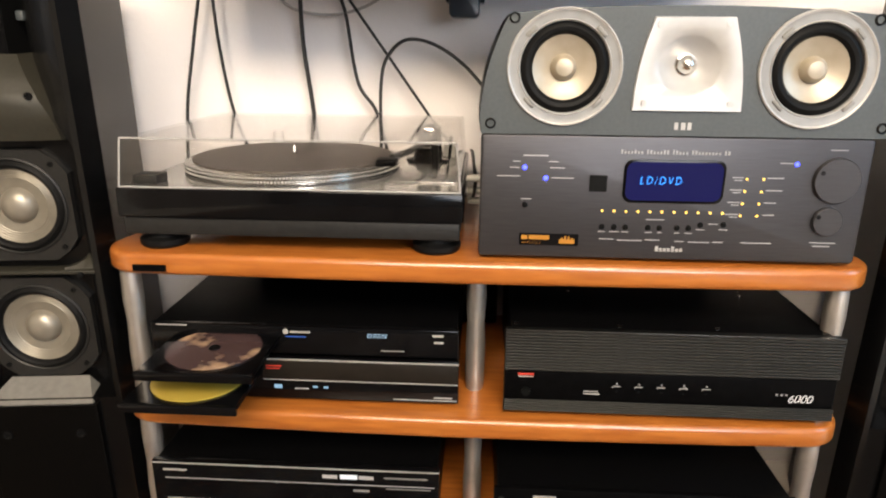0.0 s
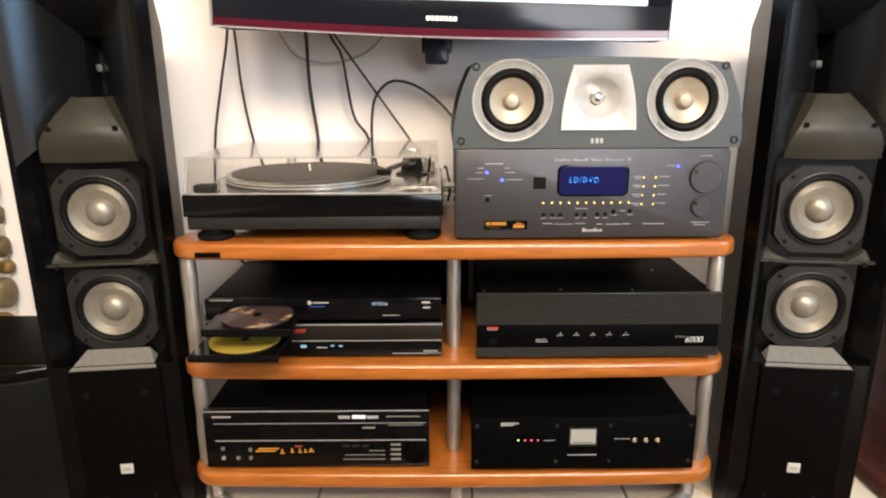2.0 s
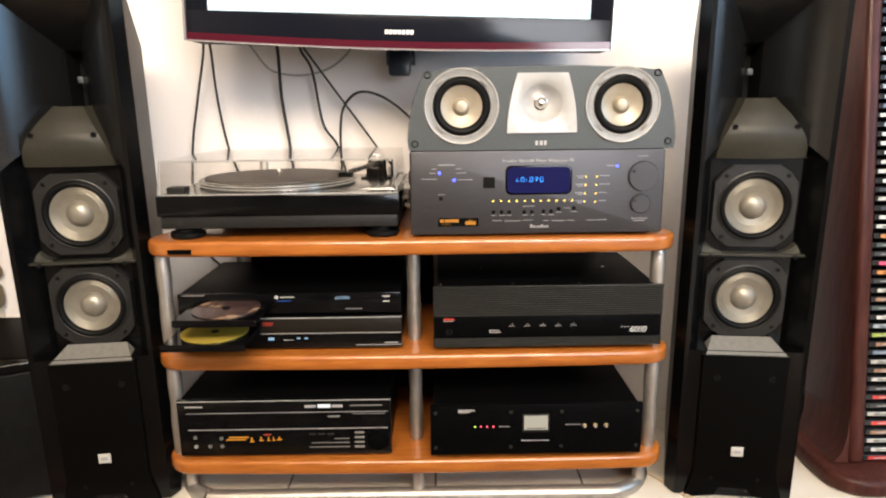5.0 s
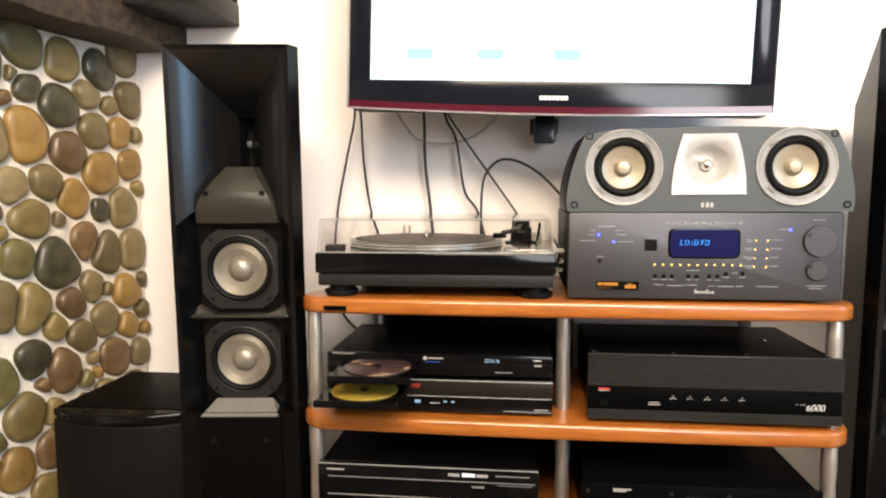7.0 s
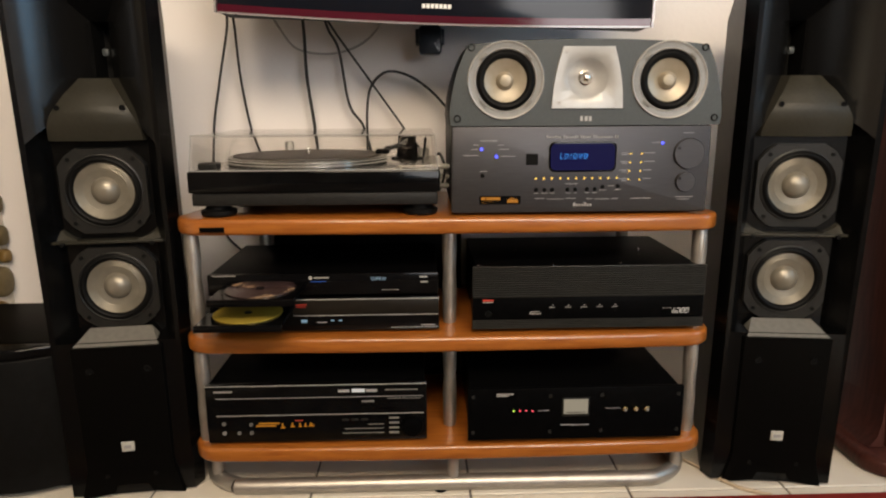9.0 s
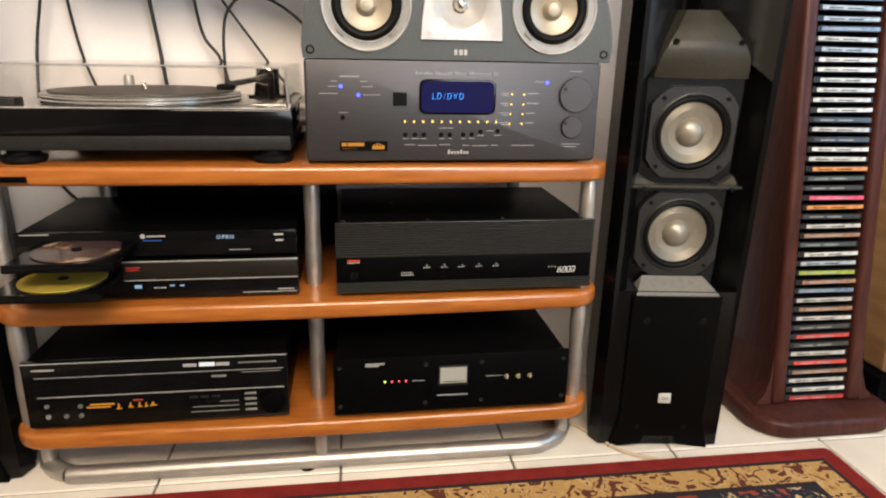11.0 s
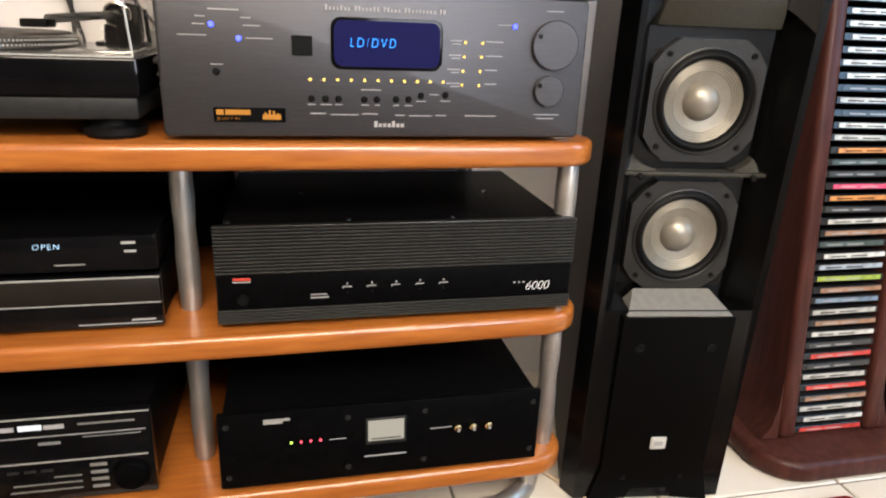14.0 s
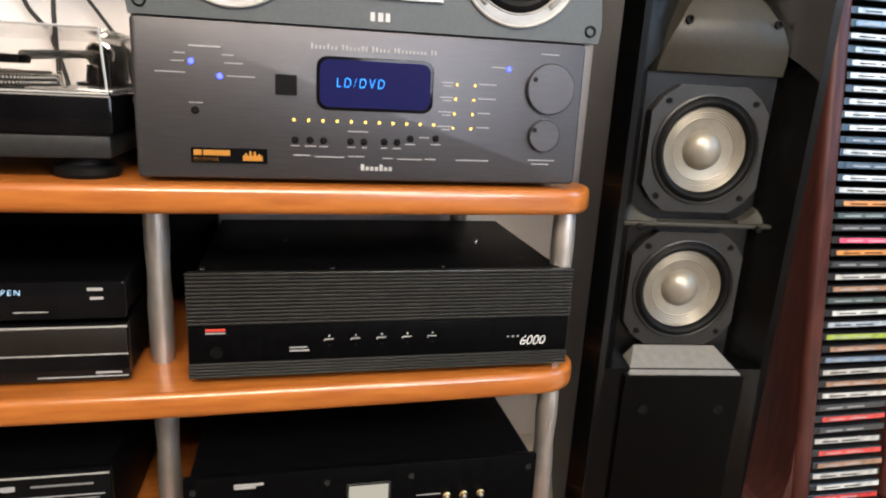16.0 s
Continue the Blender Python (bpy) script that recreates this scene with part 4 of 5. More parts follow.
for x, z in ((0.143, 0.5635), (0.157, 0.5635), (0.170, 0.5635), (0.196, 0.5635), (0.209, 0.5635), (0.229, 0.564), (0.242, 0.564), (0.255, 0.568), (0.281, 0.569), (0.053, 0.588)):
    part("button", dots([(px_(x), pz(z))], 0.0036, Y, 0.0022, 14), M_HOLE, fp)
for x, z, r in ((0.3975, 0.6225, 0.0255), (0.3945, 0.5755, 0.0165)):
    kn = part("knob", lathe([(r + 0.0012, 0.0), (r + 0.0012, 0.0004), (r + 0.0002, 0.0004), (r, -0.001), (r, 0.004), (r - 0.001, 0.005), (0, 0.005)], 48, at(px_(x), Y, pz(z)) @ FRONT), M_PROC, fp)
    part("dimple", lathe([(0.0026, 0.0002), (0.0026, 0.0006), (0, 0.0006)], 14, at(px_(x) - r * 0.70, Y - 0.0049, pz(z) + r * 0.35) @ FRONT), M_HOLE, kn)
ob = part("format_window", prism(rounded(px_(0.048), px_(0.117), pz(0.540), pz(0.554), 0.001), Y - 0.001, Y), M_BLACKG, fp)
part("lit_logo", bar(bar(None, px_(0.0505), px_(0.0575), pz(0.547), pz(0.552), Y - 0.0012), px_(0.059), px_(0.083), pz(0.547), pz(0.552), Y - 0.0012), G_ORANGE, ob, "orange lit format mark", False)
words("lit_word", "DIGITAL", px_(0.051), Y - 0.0012, pz(0.5418), 0.0030, G_ORANGE, ob, 0, 1.5)
lz = bar(None, px_(0.0945), px_(0.1125), pz(0.5425), pz(0.5475), Y - 0.0012)
for k, hgt in enumerate((0.002, 0.004, 0.0035, 0.0015)):
    bar(lz, px_(0.0965 + 0.004 * k), px_(0.0985 + 0.004 * k), pz(0.5475), pz(0.5475 + hgt), Y - 0.0012)
part("lit_logo", lz, G_ORANGE, ob, "orange lit format mark", False)
# fine print that cannot be read: thin bars
rp = random.Random(3)
fine = bar(None, px_(0.049), px_(0.077), pz(0.6445), pz(0.6459), Y - 0.0003)
for x0, x1, z in ((0.037, 0.046, 0.638), (0.034, 0.045, 0.631), (0.020, 0.046, 0.621), (0.078, 0.088, 0.638), (0.080, 0.096, 0.631), (0.082, 0.107, 0.6195), (0.048, 0.060, 0.5945),
                  (0.139, 0.147, 0.5575), (0.152, 0.163, 0.5575), (0.166, 0.174, 0.5575), (0.193, 0.201, 0.5575), (0.207, 0.212, 0.5575), (0.226, 0.232, 0.5575), (0.238, 0.246, 0.5575),
                  (0.250, 0.260, 0.562), (0.276, 0.286, 0.5625), (0.141, 0.157, 0.5485), (0.162, 0.190, 0.5475), (0.194, 0.210, 0.5485), (0.228, 0.238, 0.5475), (0.243, 0.267, 0.5470),
                  (0.271, 0.282, 0.5475), (0.193, 0.213, 0.5728), (0.303, 0.337, 0.5475), (0.264, 0.274, 0.5690), (0.360 + 0.026, 0.3965 + 0.008, 0.6560), (0.380, 0.409, 0.5495), (0.384, 0.403, 0.5455), (0.334, 0.3495, 0.6405)):
    bar(fine, px_(x0), px_(x1), pz(z), pz(z + 0.0009), Y - 0.0003)
for k in range(4):
    bar(fine, px_(0.284 - 0.001 * k), px_(0.296), pz(0.6235 - 0.0142 * k), pz(0.6245 - 0.0142 * k), Y - 0.0003)
    bar(fine, px_(0.286), px_(0.295), pz(0.6205 - 0.0142 * k), pz(0.6214 - 0.0142 * k), Y - 0.0003)
    bar(fine, px_(0.3225), px_(0.3405 - 0.005 * (k > 1)), pz(0.6235 - 0.0142 * k), pz(0.6245 - 0.0142 * k), Y - 0.0003)
tagged(part("fine_print", fine, M_DIM, fp, "rows of fine grey print", False), kind="stuff")
ti = None
x = 0.158
for n in (7, 7, 5, 9, 2):
    for k in range(n):
        hgt = 0.0048 if k == 0 else rp.choice((0.0030, 0.0030, 0.0030, 0.0044))
        ti = bar(ti, px_(x), px_(x + 0.0019), pz(0.6488), pz(0.6488 + hgt), Y - 0.0003)
        x += 0.0037
    x += 0.0026
tagged(part("title_print", ti, M_DIM, fp, "line of pale grey lettering", False), kind="stuff")
ti = None
for k in range(7):
    ti = bar(ti, px_(0.2065 + 0.0046 * k), px_(0.2065 + 0.0046 * k + 0.0032), pz(0.5355), pz(0.5355 + (0.0060 if k in (0, 4) else 0.0036)), Y - 0.0003)
part("maker_mark", ti, M_RING, fp, "", False)
for x in (-0.18, 0.18):
    for y in (0.05, 0.29):
        part("foot", lathe([(0, 0), (0.018, 0), (0.018, 0.0078), (0, 0.0078)], 16, at(x, y, 0)), M_RUBBER, pr)

# ---- centre speaker on the processor ----
cs = thing("centre_speaker", at(0.2225, -0.014, 0.6695), "grey centre speaker with two woofers and pale waveguide tweeter", "loudspeaker")


def arch_outline(grow=0.0):
    pts = [(-0.222 - grow, 0.0), (0.222 + grow, 0.0)]
    for k in range(1, 9):
        f = k / 8
        pts.append((0.2245 + grow - 0.030 * f ** 2.2, 0.127 * f))
    for k in range(1, 10):
        f = k / 10
        x = 0.1945 * (1 - 2 * f)
        pts.append((x, 0.1285 + 0.008 * (1 - (x / 0.1945) ** 2) + grow))
    for k in range(8, 0, -1):
        f = k / 8
        pts.append((-0.2245 - grow + 0.030 * f ** 2.2, 0.127 * f))
    return pts


part("cabinet", prism(arch_outline(0.001), 0.019, 0.21, 0.003), M_BLACKM, cs)
bf = part("baffle", plate(arch_outline(), [(-0.1335, 0.072, 0.0505), (0.1335, 0.072, 0.0505), (0.0, 0.076, 0.036)], 0.0, 0.0185), M_BAFFLE, cs)


def small_woofer(x, z):
    w = part("woofer", lathe([(0.0612, 0.0), (0.0612, 0.002), (0.0590, 0.0030), (0.0560, 0.0022), (0.0525, 0.0026), (0.0490, 0.002), (0.0470, -0.003)], 48, at(x, 0, z) @ FRONT), M_TRIM, bf, "grey trim ring")
    part("trim_lip", lathe([(0.0622, 0.0), (0.0622, 0.0032), (0.0610, 0.0042), (0.0592, 0.0030)], 56, at(x, 0, z) @ FRONT), M_RING, w, "bright outer lip")
    part("inner_lip", lathe([(0.0505, 0.0022), (0.0496, 0.0036), (0.0484, 0.0022)], 48, at(x, 0, z) @ FRONT), M_RING, w)
    for k in range(4):
        a = radians(45 + 90 * k)
        part("clip", box(-0.007, 0.007, -0.0044, -0.001, -0.0022, 0.0022, 0.0010), M_LEDGE, w).matrix_basis = at(x + 0.0525 * math.cos(a), 0, z + 0.0525 * math.sin(a)) @ Matrix.Rotation(-a + radians(90), 4, "Y")
    part("surround", lathe([(0.0478, -0.001), (0.0455, 0.0015), (0.0420, 0.003), (0.0380, 0.002), (0.0355, -0.001), (0.0340, -0.003)], 48, at(x, 0, z) @ FRONT), M_RUBBER, w)
    prof = [(0.0350, -0.002)] + [(0.0350 - 0.0225 * k / 8, -0.002 - 0.010 * (k / 8) ** 0.85) for k in range(1, 9)]
    part("cone", lathe(prof, 44, at(x, 0, z) @ FRONT), M_CONE2, w, "pearly cone")
    part("dust_cap", lathe([(0.0145, -0.012), (0.0135, -0.006), (0.009, -0.001), (0, 0.001)], 30, at(x, 0, z) @ FRONT), M_CONE2, w)


small_woofer(-0.1335, 0.072)
small_woofer(0.1335, 0.072)
# tweeter plate with bulging sides and a dished middle
tp = bmesh.new()
N = 24
rings = []
for f, dep in ((1.0, -0.001), (0.985, -0.004), (0.80, -0.0035), (0.62, -0.0012), (0.56, 0.002), (0.45, 0.0085), (0.30, 0.0145), (0.20, 0.0175)):
    ring_v = []
    for k in range(N):
        a = 2 * math.pi * k / N
        ca, sa = math.cos(a), math.sin(a)
        m_ = max(abs(ca), abs(sa))
        sx, sz = ca / m_, sa / m_
        hw = 0.0525 - 0.0085 * sz - 0.002 + 0.004 * (1 - sz * sz)
        q = f if f > 0.7 else f
        rx = (hw * sx) * q if f > 0.7 else 0.060 * f * ca * 0.95 + 0
        rz = (0.049 * sz) * q if f > 0.7 else 0.055 * f * sa * 0.95
        ring_v.append(tp.verts.new((rx, dep, 0.076 + rz)))
    rings.append(ring_v)
for a, b in zip(rings, rings[1:]):
    quad_strip(tp, a, b)
bmesh.ops.recalc_face_normals(tp, faces=tp.faces[:])
tw = part("tweeter", tp, M_TWEET, bf, "pale square waveguide")
part("dome", lathe([(0.013, -0.018), (0.012, -0.015), (0.0098, -0.014), (0.0088, -0.010), (0.005, -0.006), (0, -0.0045)], 28, at(0, 0, 0.076) @ FRONT), M_CHROME, tw)
for x, z in ((-0.036, 0.117), (0.036, 0.117), (-0.046, 0.036), (0.046, 0.036)):
    part("screw", lathe([(0.0035, 0.0), (0.0035, 0.0012), (0.001, 0.0012), (0.001, 0.0004), (0, 0.0004)], 12, at(x, -0.0038, z) @ FRONT), M_RING, tw)
for x, z in ((-0.189, 0.125 - 0.002), (0.189, 0.125 - 0.002), (-0.212, 0.0115), (0.212, 0.0115)):
    part("grille_socket", lathe([(0.006, 0.0), (0.006, 0.0012), (0.0042, 0.002), (0.0038, -0.004), (0, -0.004)], 16, at(x, 0, z) @ FRONT), M_HOLE, bf)
mk = None
for k, wd in enumerate((0.005, 0.006, 0.005)):
    mk = bar(mk, -0.010 + 0.0072 * k, -0.010 + 0.0072 * k + wd * 0.8, 0.007, 0.0148, -0.0004)
part("maker_mark", mk, M_RING, bf, "", False)

# ---- disc players on the middle shelf ----
CX = -0.2205


def feet(parent, hx, y0, y1, h, r=0.014):
    for x in (-hx, hx):
        for y in (y0, y1):
            part("foot", lathe([(0, 0), (r, 0), (r, h), (0, h)], 16, at(x, y, 0)), M_RUBBER, parent)


low = thing("disc_player", at(CX, 0.006, 0.311), "black disc player, tray open with a yellow disc", "disc player", "stacked disc players")
part("chassis", box(-0.198, 0.198, 0.006, 0.27, 0.007, 0.064, 0.002), M_BLACKM, low)
f = part("front_panel", box(-0.200, 0.200, -0.004, 0.0055, 0.006, 0.0655, 0.002), M_BLACKG, low)
part("tray_door_panel", box(-0.055, 0.199, -0.0062, -0.0042, 0.036, 0.0615, 0.0006), M_BROWNP, f, "brownish glossy panel")
part("trim_line", bar(bar(None, -0.055, 0.200, 0.0625, 0.0642, -0.006), -0.055, 0.199, 0.0335, 0.0347, -0.0052), M_RING, f, "thin silver line", False)
part("maker_mark", bar(bar(None, -0.050, -0.030, 0.0535, 0.0552, -0.0068), -0.050, -0.032, 0.0500, 0.0512, -0.0068), M_RED, f, "", False)
part("status_light", bar(bar(bar(None, -0.041, -0.031, 0.0215, 0.0265, -0.0046), 0.010, 0.016, 0.0235, 0.0258, -0.0046), 0.024, 0.030, 0.0232, 0.0255, -0.0046), G_PALE, f, "pale blue light", False)
tagged(part("fine_print", bar(bar(None, -0.014, 0.004, 0.021, 0.0222, -0.0046), 0.168, 0.192, 0.0135, 0.0152, -0.0046), M_DIM, f, "", False), kind="stuff")
part("slot_line", bar(None, 0.115, 0.198, 0.010, 0.011, -0.0046), M_DIM, f, "", False)


def tray(parent, y_front, z, disc_mat, x0, x1, cx, label):
    t = part("tray", box(x0, x1, y_front, -0.002, z - 0.010, z - 0.003, 0.002), M_BLACKM, parent, "open disc tray")
    rim = prism([(x, y) for x, y in rounded(x0, x1, y_front, -0.004, 0.004, 3)], z - 0.003, z - 0.0018, 0, None, False)
    part("tray_rim", rim, M_BLACKG, t)
    part("tray_front", box(x0 - 0.002, x1 + 0.002, y_front - 0.006, y_front - 0.0005, z - 0.013, z - 0.001, 0.002), M_BLACKG, t)
    d = part("disc", lathe([(0.0075, 0.0), (0.0568, 0.0), (0.0568, 0.0013), (0.0075, 0.0013), (0.0075, 0.0)], 56, at(cx, y_front + 0.0595, z - 0.0012)), disc_mat, t, label)
    part("disc_hub", lathe([(0, 0.0), (0.0073, 0.0), (0.006, 0.003), (0, 0.003)], 20, at(cx, y_front + 0.0595, z - 0.0015)), M_BLACKM, t)
    return d


tray(low, -0.106, 0.0545, M_DISC2, -0.190, -0.054, -0.121, "yellow printed disc")
feet(low, 0.17, 0.04, 0.23, 0.0068)

upp = thing("disc_player", at(CX, 0.006, 0.3768), "black disc player, tray open with a dark printed disc", "disc player", "stacked disc players")
part("chassis", box(-0.197, 0.197, 0.006, 0.25, 0.006, 0.0425, 0.002), M_BLACKM, upp)
f = part("front_panel", box(-0.199, 0.199, -0.004, 0.0055, 0.005, 0.043, 0.002), M_BLACKG, upp)
# short silver bar painted as a glint near the top of the front
part("top_glint", bar(None, -0.190, -0.150, 0.0405, 0.0418, -0.0045), M_RING, f, "", False)
lgm = lathe([(0, 0.0006), (0.0035, 0.0005), (0.0038, 0)], 14, at(-0.022, -0.0042, 0.036) @ FRONT)
bar(lgm, -0.016, 0.010, 0.0350, 0.0372, -0.0045)
part("maker_mark", lgm, M_RING, f, "", False)
part("blue_bar", bar(None, -0.022, 0.004, 0.0290, 0.0299, -0.0045), G_DIMBLUE, f, "blue light bar", False)
words("readout", "OPEN", 0.082, -0.0046, 0.0306, 0.0060, G_OPEN, f, 0.12, 1.3)
tagged(part("fine_print", bar(bar(bar(None, 0.166, 0.180, 0.0345, 0.0372, -0.0045), 0.168, 0.180, 0.0255, 0.0280, -0.0045), 0.10, 0.13, 0.0130, 0.0138, -0.0045), M_RING, f, "", False), kind="stuff")
tray(upp, -0.106, 0.0305, M_DISC1, -0.166, -0.032, -0.098, "dark disc with a printed picture")
feet(upp, 0.17, 0.04, 0.21, 0.0058, 0.012)

# upper box is widened, lower one added, to stand in for shade between units
bk = thing("equipment_box", at(CX, 0.285, 0.311), "dark box behind the disc players, widened to darken the gap", "box")
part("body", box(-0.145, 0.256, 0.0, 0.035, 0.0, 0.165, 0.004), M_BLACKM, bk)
bl = thing("equipment_box", at(-0.14, 0.298, 0.105), "dark box added behind the lower players in place of shade", "box")
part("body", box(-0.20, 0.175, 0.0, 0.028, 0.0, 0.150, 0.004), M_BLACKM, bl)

# ---- power amplifier ----
am = thing("power_amplifier", at(0.2405, -0.010, 0.311), "black power amplifier with ribbed front on the rack", "amplifier")
part("chassis", box(-0.196, 0.196, 0.012, 0.275, 0.010, 0.117, 0.002), M_BLACKM, am)
fb = part("front_panel", box(-0.2035, 0.2035, 0.0, 0.0115, 0.008, 0.119, 0.0015), M_AMP, am)
nr = 13
for k in range(nr):
    z = 0.0655 + 0.052 * (k + 0.5) / nr
    part("rib", box(-0.2035, 0.2035, -0.004, -0.0003, z - 0.0013, z + 0.0013, 0.0006, None, 1), M_RIB, fb)
for k in range(5):
    z = 0.009 + 0.0165 * (k + 0.5) / 5
    part("rib", box(-0.2035, 0.2035, -0.004, -0.0003, z - 0.0011, z + 0.0011, 0.0005, None, 1), M_RIB, fb)
bandp = part("band", box(-0.202, 0.202, -0.0022, -0.0004, 0.0262, 0.0645, 0.0006), M_BLACKM, fb)
# brighter strip paints the highlight along the upper front edge
part("top_edge_highlight", box(-0.2035, 0.2035, -0.0045, -0.0003, 0.1180, 0.1210, 0.0008), M_RIB, fb)
words("model_number", "6000", 0.1455, -0.0027, 0.0330, 0.0112, M_WHITE, bandp, 0.25, 0.95)
part("model_prefix", bar(bar(bar(None, 0.131, 0.1335, 0.0425, 0.044, -0.0026), 0.137, 0.1395, 0.0425, 0.044, -0.0026), 0.1425, 0.145, 0.0425, 0.044, -0.0026), M_DIM, bandp, "", False)
part("maker_mark", bar(None, -0.186, -0.167, 0.0595, 0.0622, -0.0026), M_RED, bandp, "red and white maker's mark", False)
part("maker_line", bar(None, -0.186, -0.167, 0.0570, 0.0581, -0.0026), M_RING, bandp, "", False)
part("power_button", lathe([(0.0065, 0), (0.0065, 0.0005), (0.0055, 0.0005), (0.0050, 0.003), (0, 0.0032)], 18, at(-0.176, -0.0024, 0.0365) @ FRONT), M_AMP, bandp)
for k in range(5):
    x = -0.0635 + 0.0275 * k
    part("channel_mark", bar(bar(bar(None, x - 0.0048, x + 0.0048, 0.0470, 0.0479, -0.0026), x - 0.0055, x - 0.0045, 0.0455, 0.0470, -0.0026), x - 0.0008, x + 0.0008, 0.0500, 0.0520, -0.0026), M_RING, bandp, "", False)
    part("channel_light", dots([(x, 0.040)], 0.0014, -0.0023, 0.001, 8), M_HOLE, bandp)
tagged(part("fine_print", bar(bar(None, -0.104, -0.086, 0.0390, 0.0400, -0.0026), -0.104, -0.084, 0.0352, 0.0366, -0.0026), M_RING, bandp, "", False), kind="stuff")
for x, y in ((-0.19, 0.02), (-0.06, 0.02), (0.06, 0.02), (0.19, 0.02), (-0.11, 0.14), (0.13, 0.14)):
    part("screw", lathe([(0.0028, 0), (0.0028, 0.0012), (0.001, 0.0016), (0, 0.0012)], 10, at(x, y + 0.004, 0.1172)), M_CHROME, am)
feet(am, 0.17, 0.04, 0.24, 0.0098)

# ---- power conditioner ----
pc = thing("power_conditioner", at(0.221, -0.026, 0.105), "black power conditioner with lit meter and small lamps", "power conditioner")
part("chassis", box(-0.187, 0.187, 0.006, 0.30, 0.014, 0.108, 0.002), M_BLACKM, pc)
fq = part("front_panel", box(-0.1925, 0.1925, -0.003, 0.0055, 0.012, 0.110, 0.0015), M_BLACKM, pc)
mt = part("meter", prism(rounded(-0.0255, 0.0235, 0.056, 0.0915, 0.002), -0.0052, -0.0032, 0.0008), M_SLATE, fq)
part("meter_face", bar(None, -0.0225, 0.0205, 0.0615, 0.0890, -0.0055), G_METER, mt, "lit cream meter face", False)
part("meter_scale", bar(None, -0.0185, 0.0165, 0.0640, 0.0650, -0.0062), M_SLATE, mt, "", False)
part("maker_mark", bar(bar(None, -0.142, -0.112, 0.0985, 0.1010, -0.0036), -0.142, -0.120, 0.0955, 0.0975, -0.0036), M_RING, fq, "white block lettering of the maker", False)
for k, g in enumerate((G_GREEN, G_RED, G_RED, G_RED)):
    part("indicator", dots([(-0.1115 + 0.0112 * k, 0.0675)], 0.0016, -0.003, 0.002, 8), g, fq, "small lit diode")
for k in range(3):
    kn = part("knob", lathe([(0.0042, 0), (0.0048, 0.001), (0.0048, 0.006), (0.0036, 0.0075), (0, 0.0075)], 16, at(0.0865 + 0.0195 * k, -0.003, 0.0695) @ FRONT), M_BRASS, fq, "brass-coloured connector")
    part("contact", lathe([(0.0018, 0), (0.0018, 0.003), (0, 0.003)], 10, at(0.0865 + 0.0195 * k, -0.0105, 0.0695) @ FRONT), M_RING, kn)
tagged(part("fine_print", bar(bar(bar(None, -0.027, 0.024, 0.0385, 0.0398, -0.0036), 0.053, 0.080, 0.0695, 0.0701, -0.0036), -0.068, -0.048, 0.067, 0.0676, -0.0036), M_DIM, fq, "", False), kind="stuff")
for x in (-0.183, -0.046, 0.046, 0.183):
    for z in (0.027, 0.095):
        part("screw", lathe([(0.0035, 0), (0.0035, 0.0015), (0.0015, 0.0015), (0.0012, 0.0006), (0, 0.0006)], 10, at(x, -0.003, z) @ FRONT), M_SLATE, fq)
feet(pc, 0.16, 0.04, 0.26, 0.0138)

# ---- laser disc player on the lower shelf ----
ld = thing("laserdisc_player", at(-0.240, -0.006, 0.105), "large black disc player with amber readout on the rack", "disc player")
part("chassis", box(-0.193, 0.193, 0.008, 0.30, 0.008, 0.115, 0.002), M_BLACKM, ld)
fl = part("front_panel", box(-0.196, 0.196, -0.004, 0.0075, 0.007, 0.1175, 0.002), M_BLACKG, ld)
part("trim_line", bar(bar(None, -0.196, 0.196, 0.1145, 0.1160, -0.005), -0.178, 0.190, 0.0585, 0.0598, -0.005), M_RING, fl, "thin silver line", False)
part("door_line", bar(None, -0.178, 0.190, 0.0915, 0.0922, -0.0048), M_DIM, fl, "", False)
part("maker_mark", bar(None, -0.180, -0.148, 0.1035, 0.1060, -0.0048), M_RING, fl, "", False)
part("lit_window", bar(None, 0.063, 0.086, 0.1010, 0.1070, -0.0052), G_LITWIN, fl, "bright lit window", False)
for x in (0.039, 0.088):
    part("side_window", bar(None, x, x + 0.020, 0.1010, 0.1060, -0.005), M_DIM, fl, "", False)
tagged(part("fine_print", bar(bar(bar(None, 0.122, 0.180, 0.1035, 0.1052, -0.005), 0.080, 0.102, 0.0815, 0.0845, -0.005), 0.125, 0.185, 0.0875, 0.0882, -0.005), M_TRIM, fl, "", False), kind="stuff")
rd = bar(bar(None, -0.104, -0.068, 0.0425, 0.0448, -0.005), -0.109, -0.074, 0.0380, 0.0402, -0.005)
for x, z, wd, hg in ((-0.066, 0.034, 0.008, 0.009), (-0.048, 0.036, 0.007, 0.008), (-0.034, 0.036, 0.006, 0.008), (-0.024, 0.036, 0.005, 0.007), (-0.016, 0.037, 0.010, 0.0065)):
    bar(rd, x, x + wd, z, z + 0.0018, -0.005)
    bar(rd, x + wd * 0.3, x + wd * 0.6, z, z + hg, -0.005)
part("readout", rd, G_ORANGE, fl, "amber fluorescent readout", False)
part("readout_red", bar(None, -0.040, -0.026, 0.0475, 0.0490, -0.005), G_DIMRED, fl, "red readout mark", False)
for k in range(3):
    part("key", box(0.044 + 0.017 * k, 0.056 + 0.017 * k, -0.006, -0.0042, 0.0465, 0.0500, 0.0006), M_SLATE, fl)
for k in range(4):
    part("key", box(0.128, 0.146, -0.006, -0.0042, 0.0200 + 0.0095 * k, 0.0238 + 0.0095 * k, 0.0006), M_TRIM if k % 2 == 0 else M_LEDGE, fl)
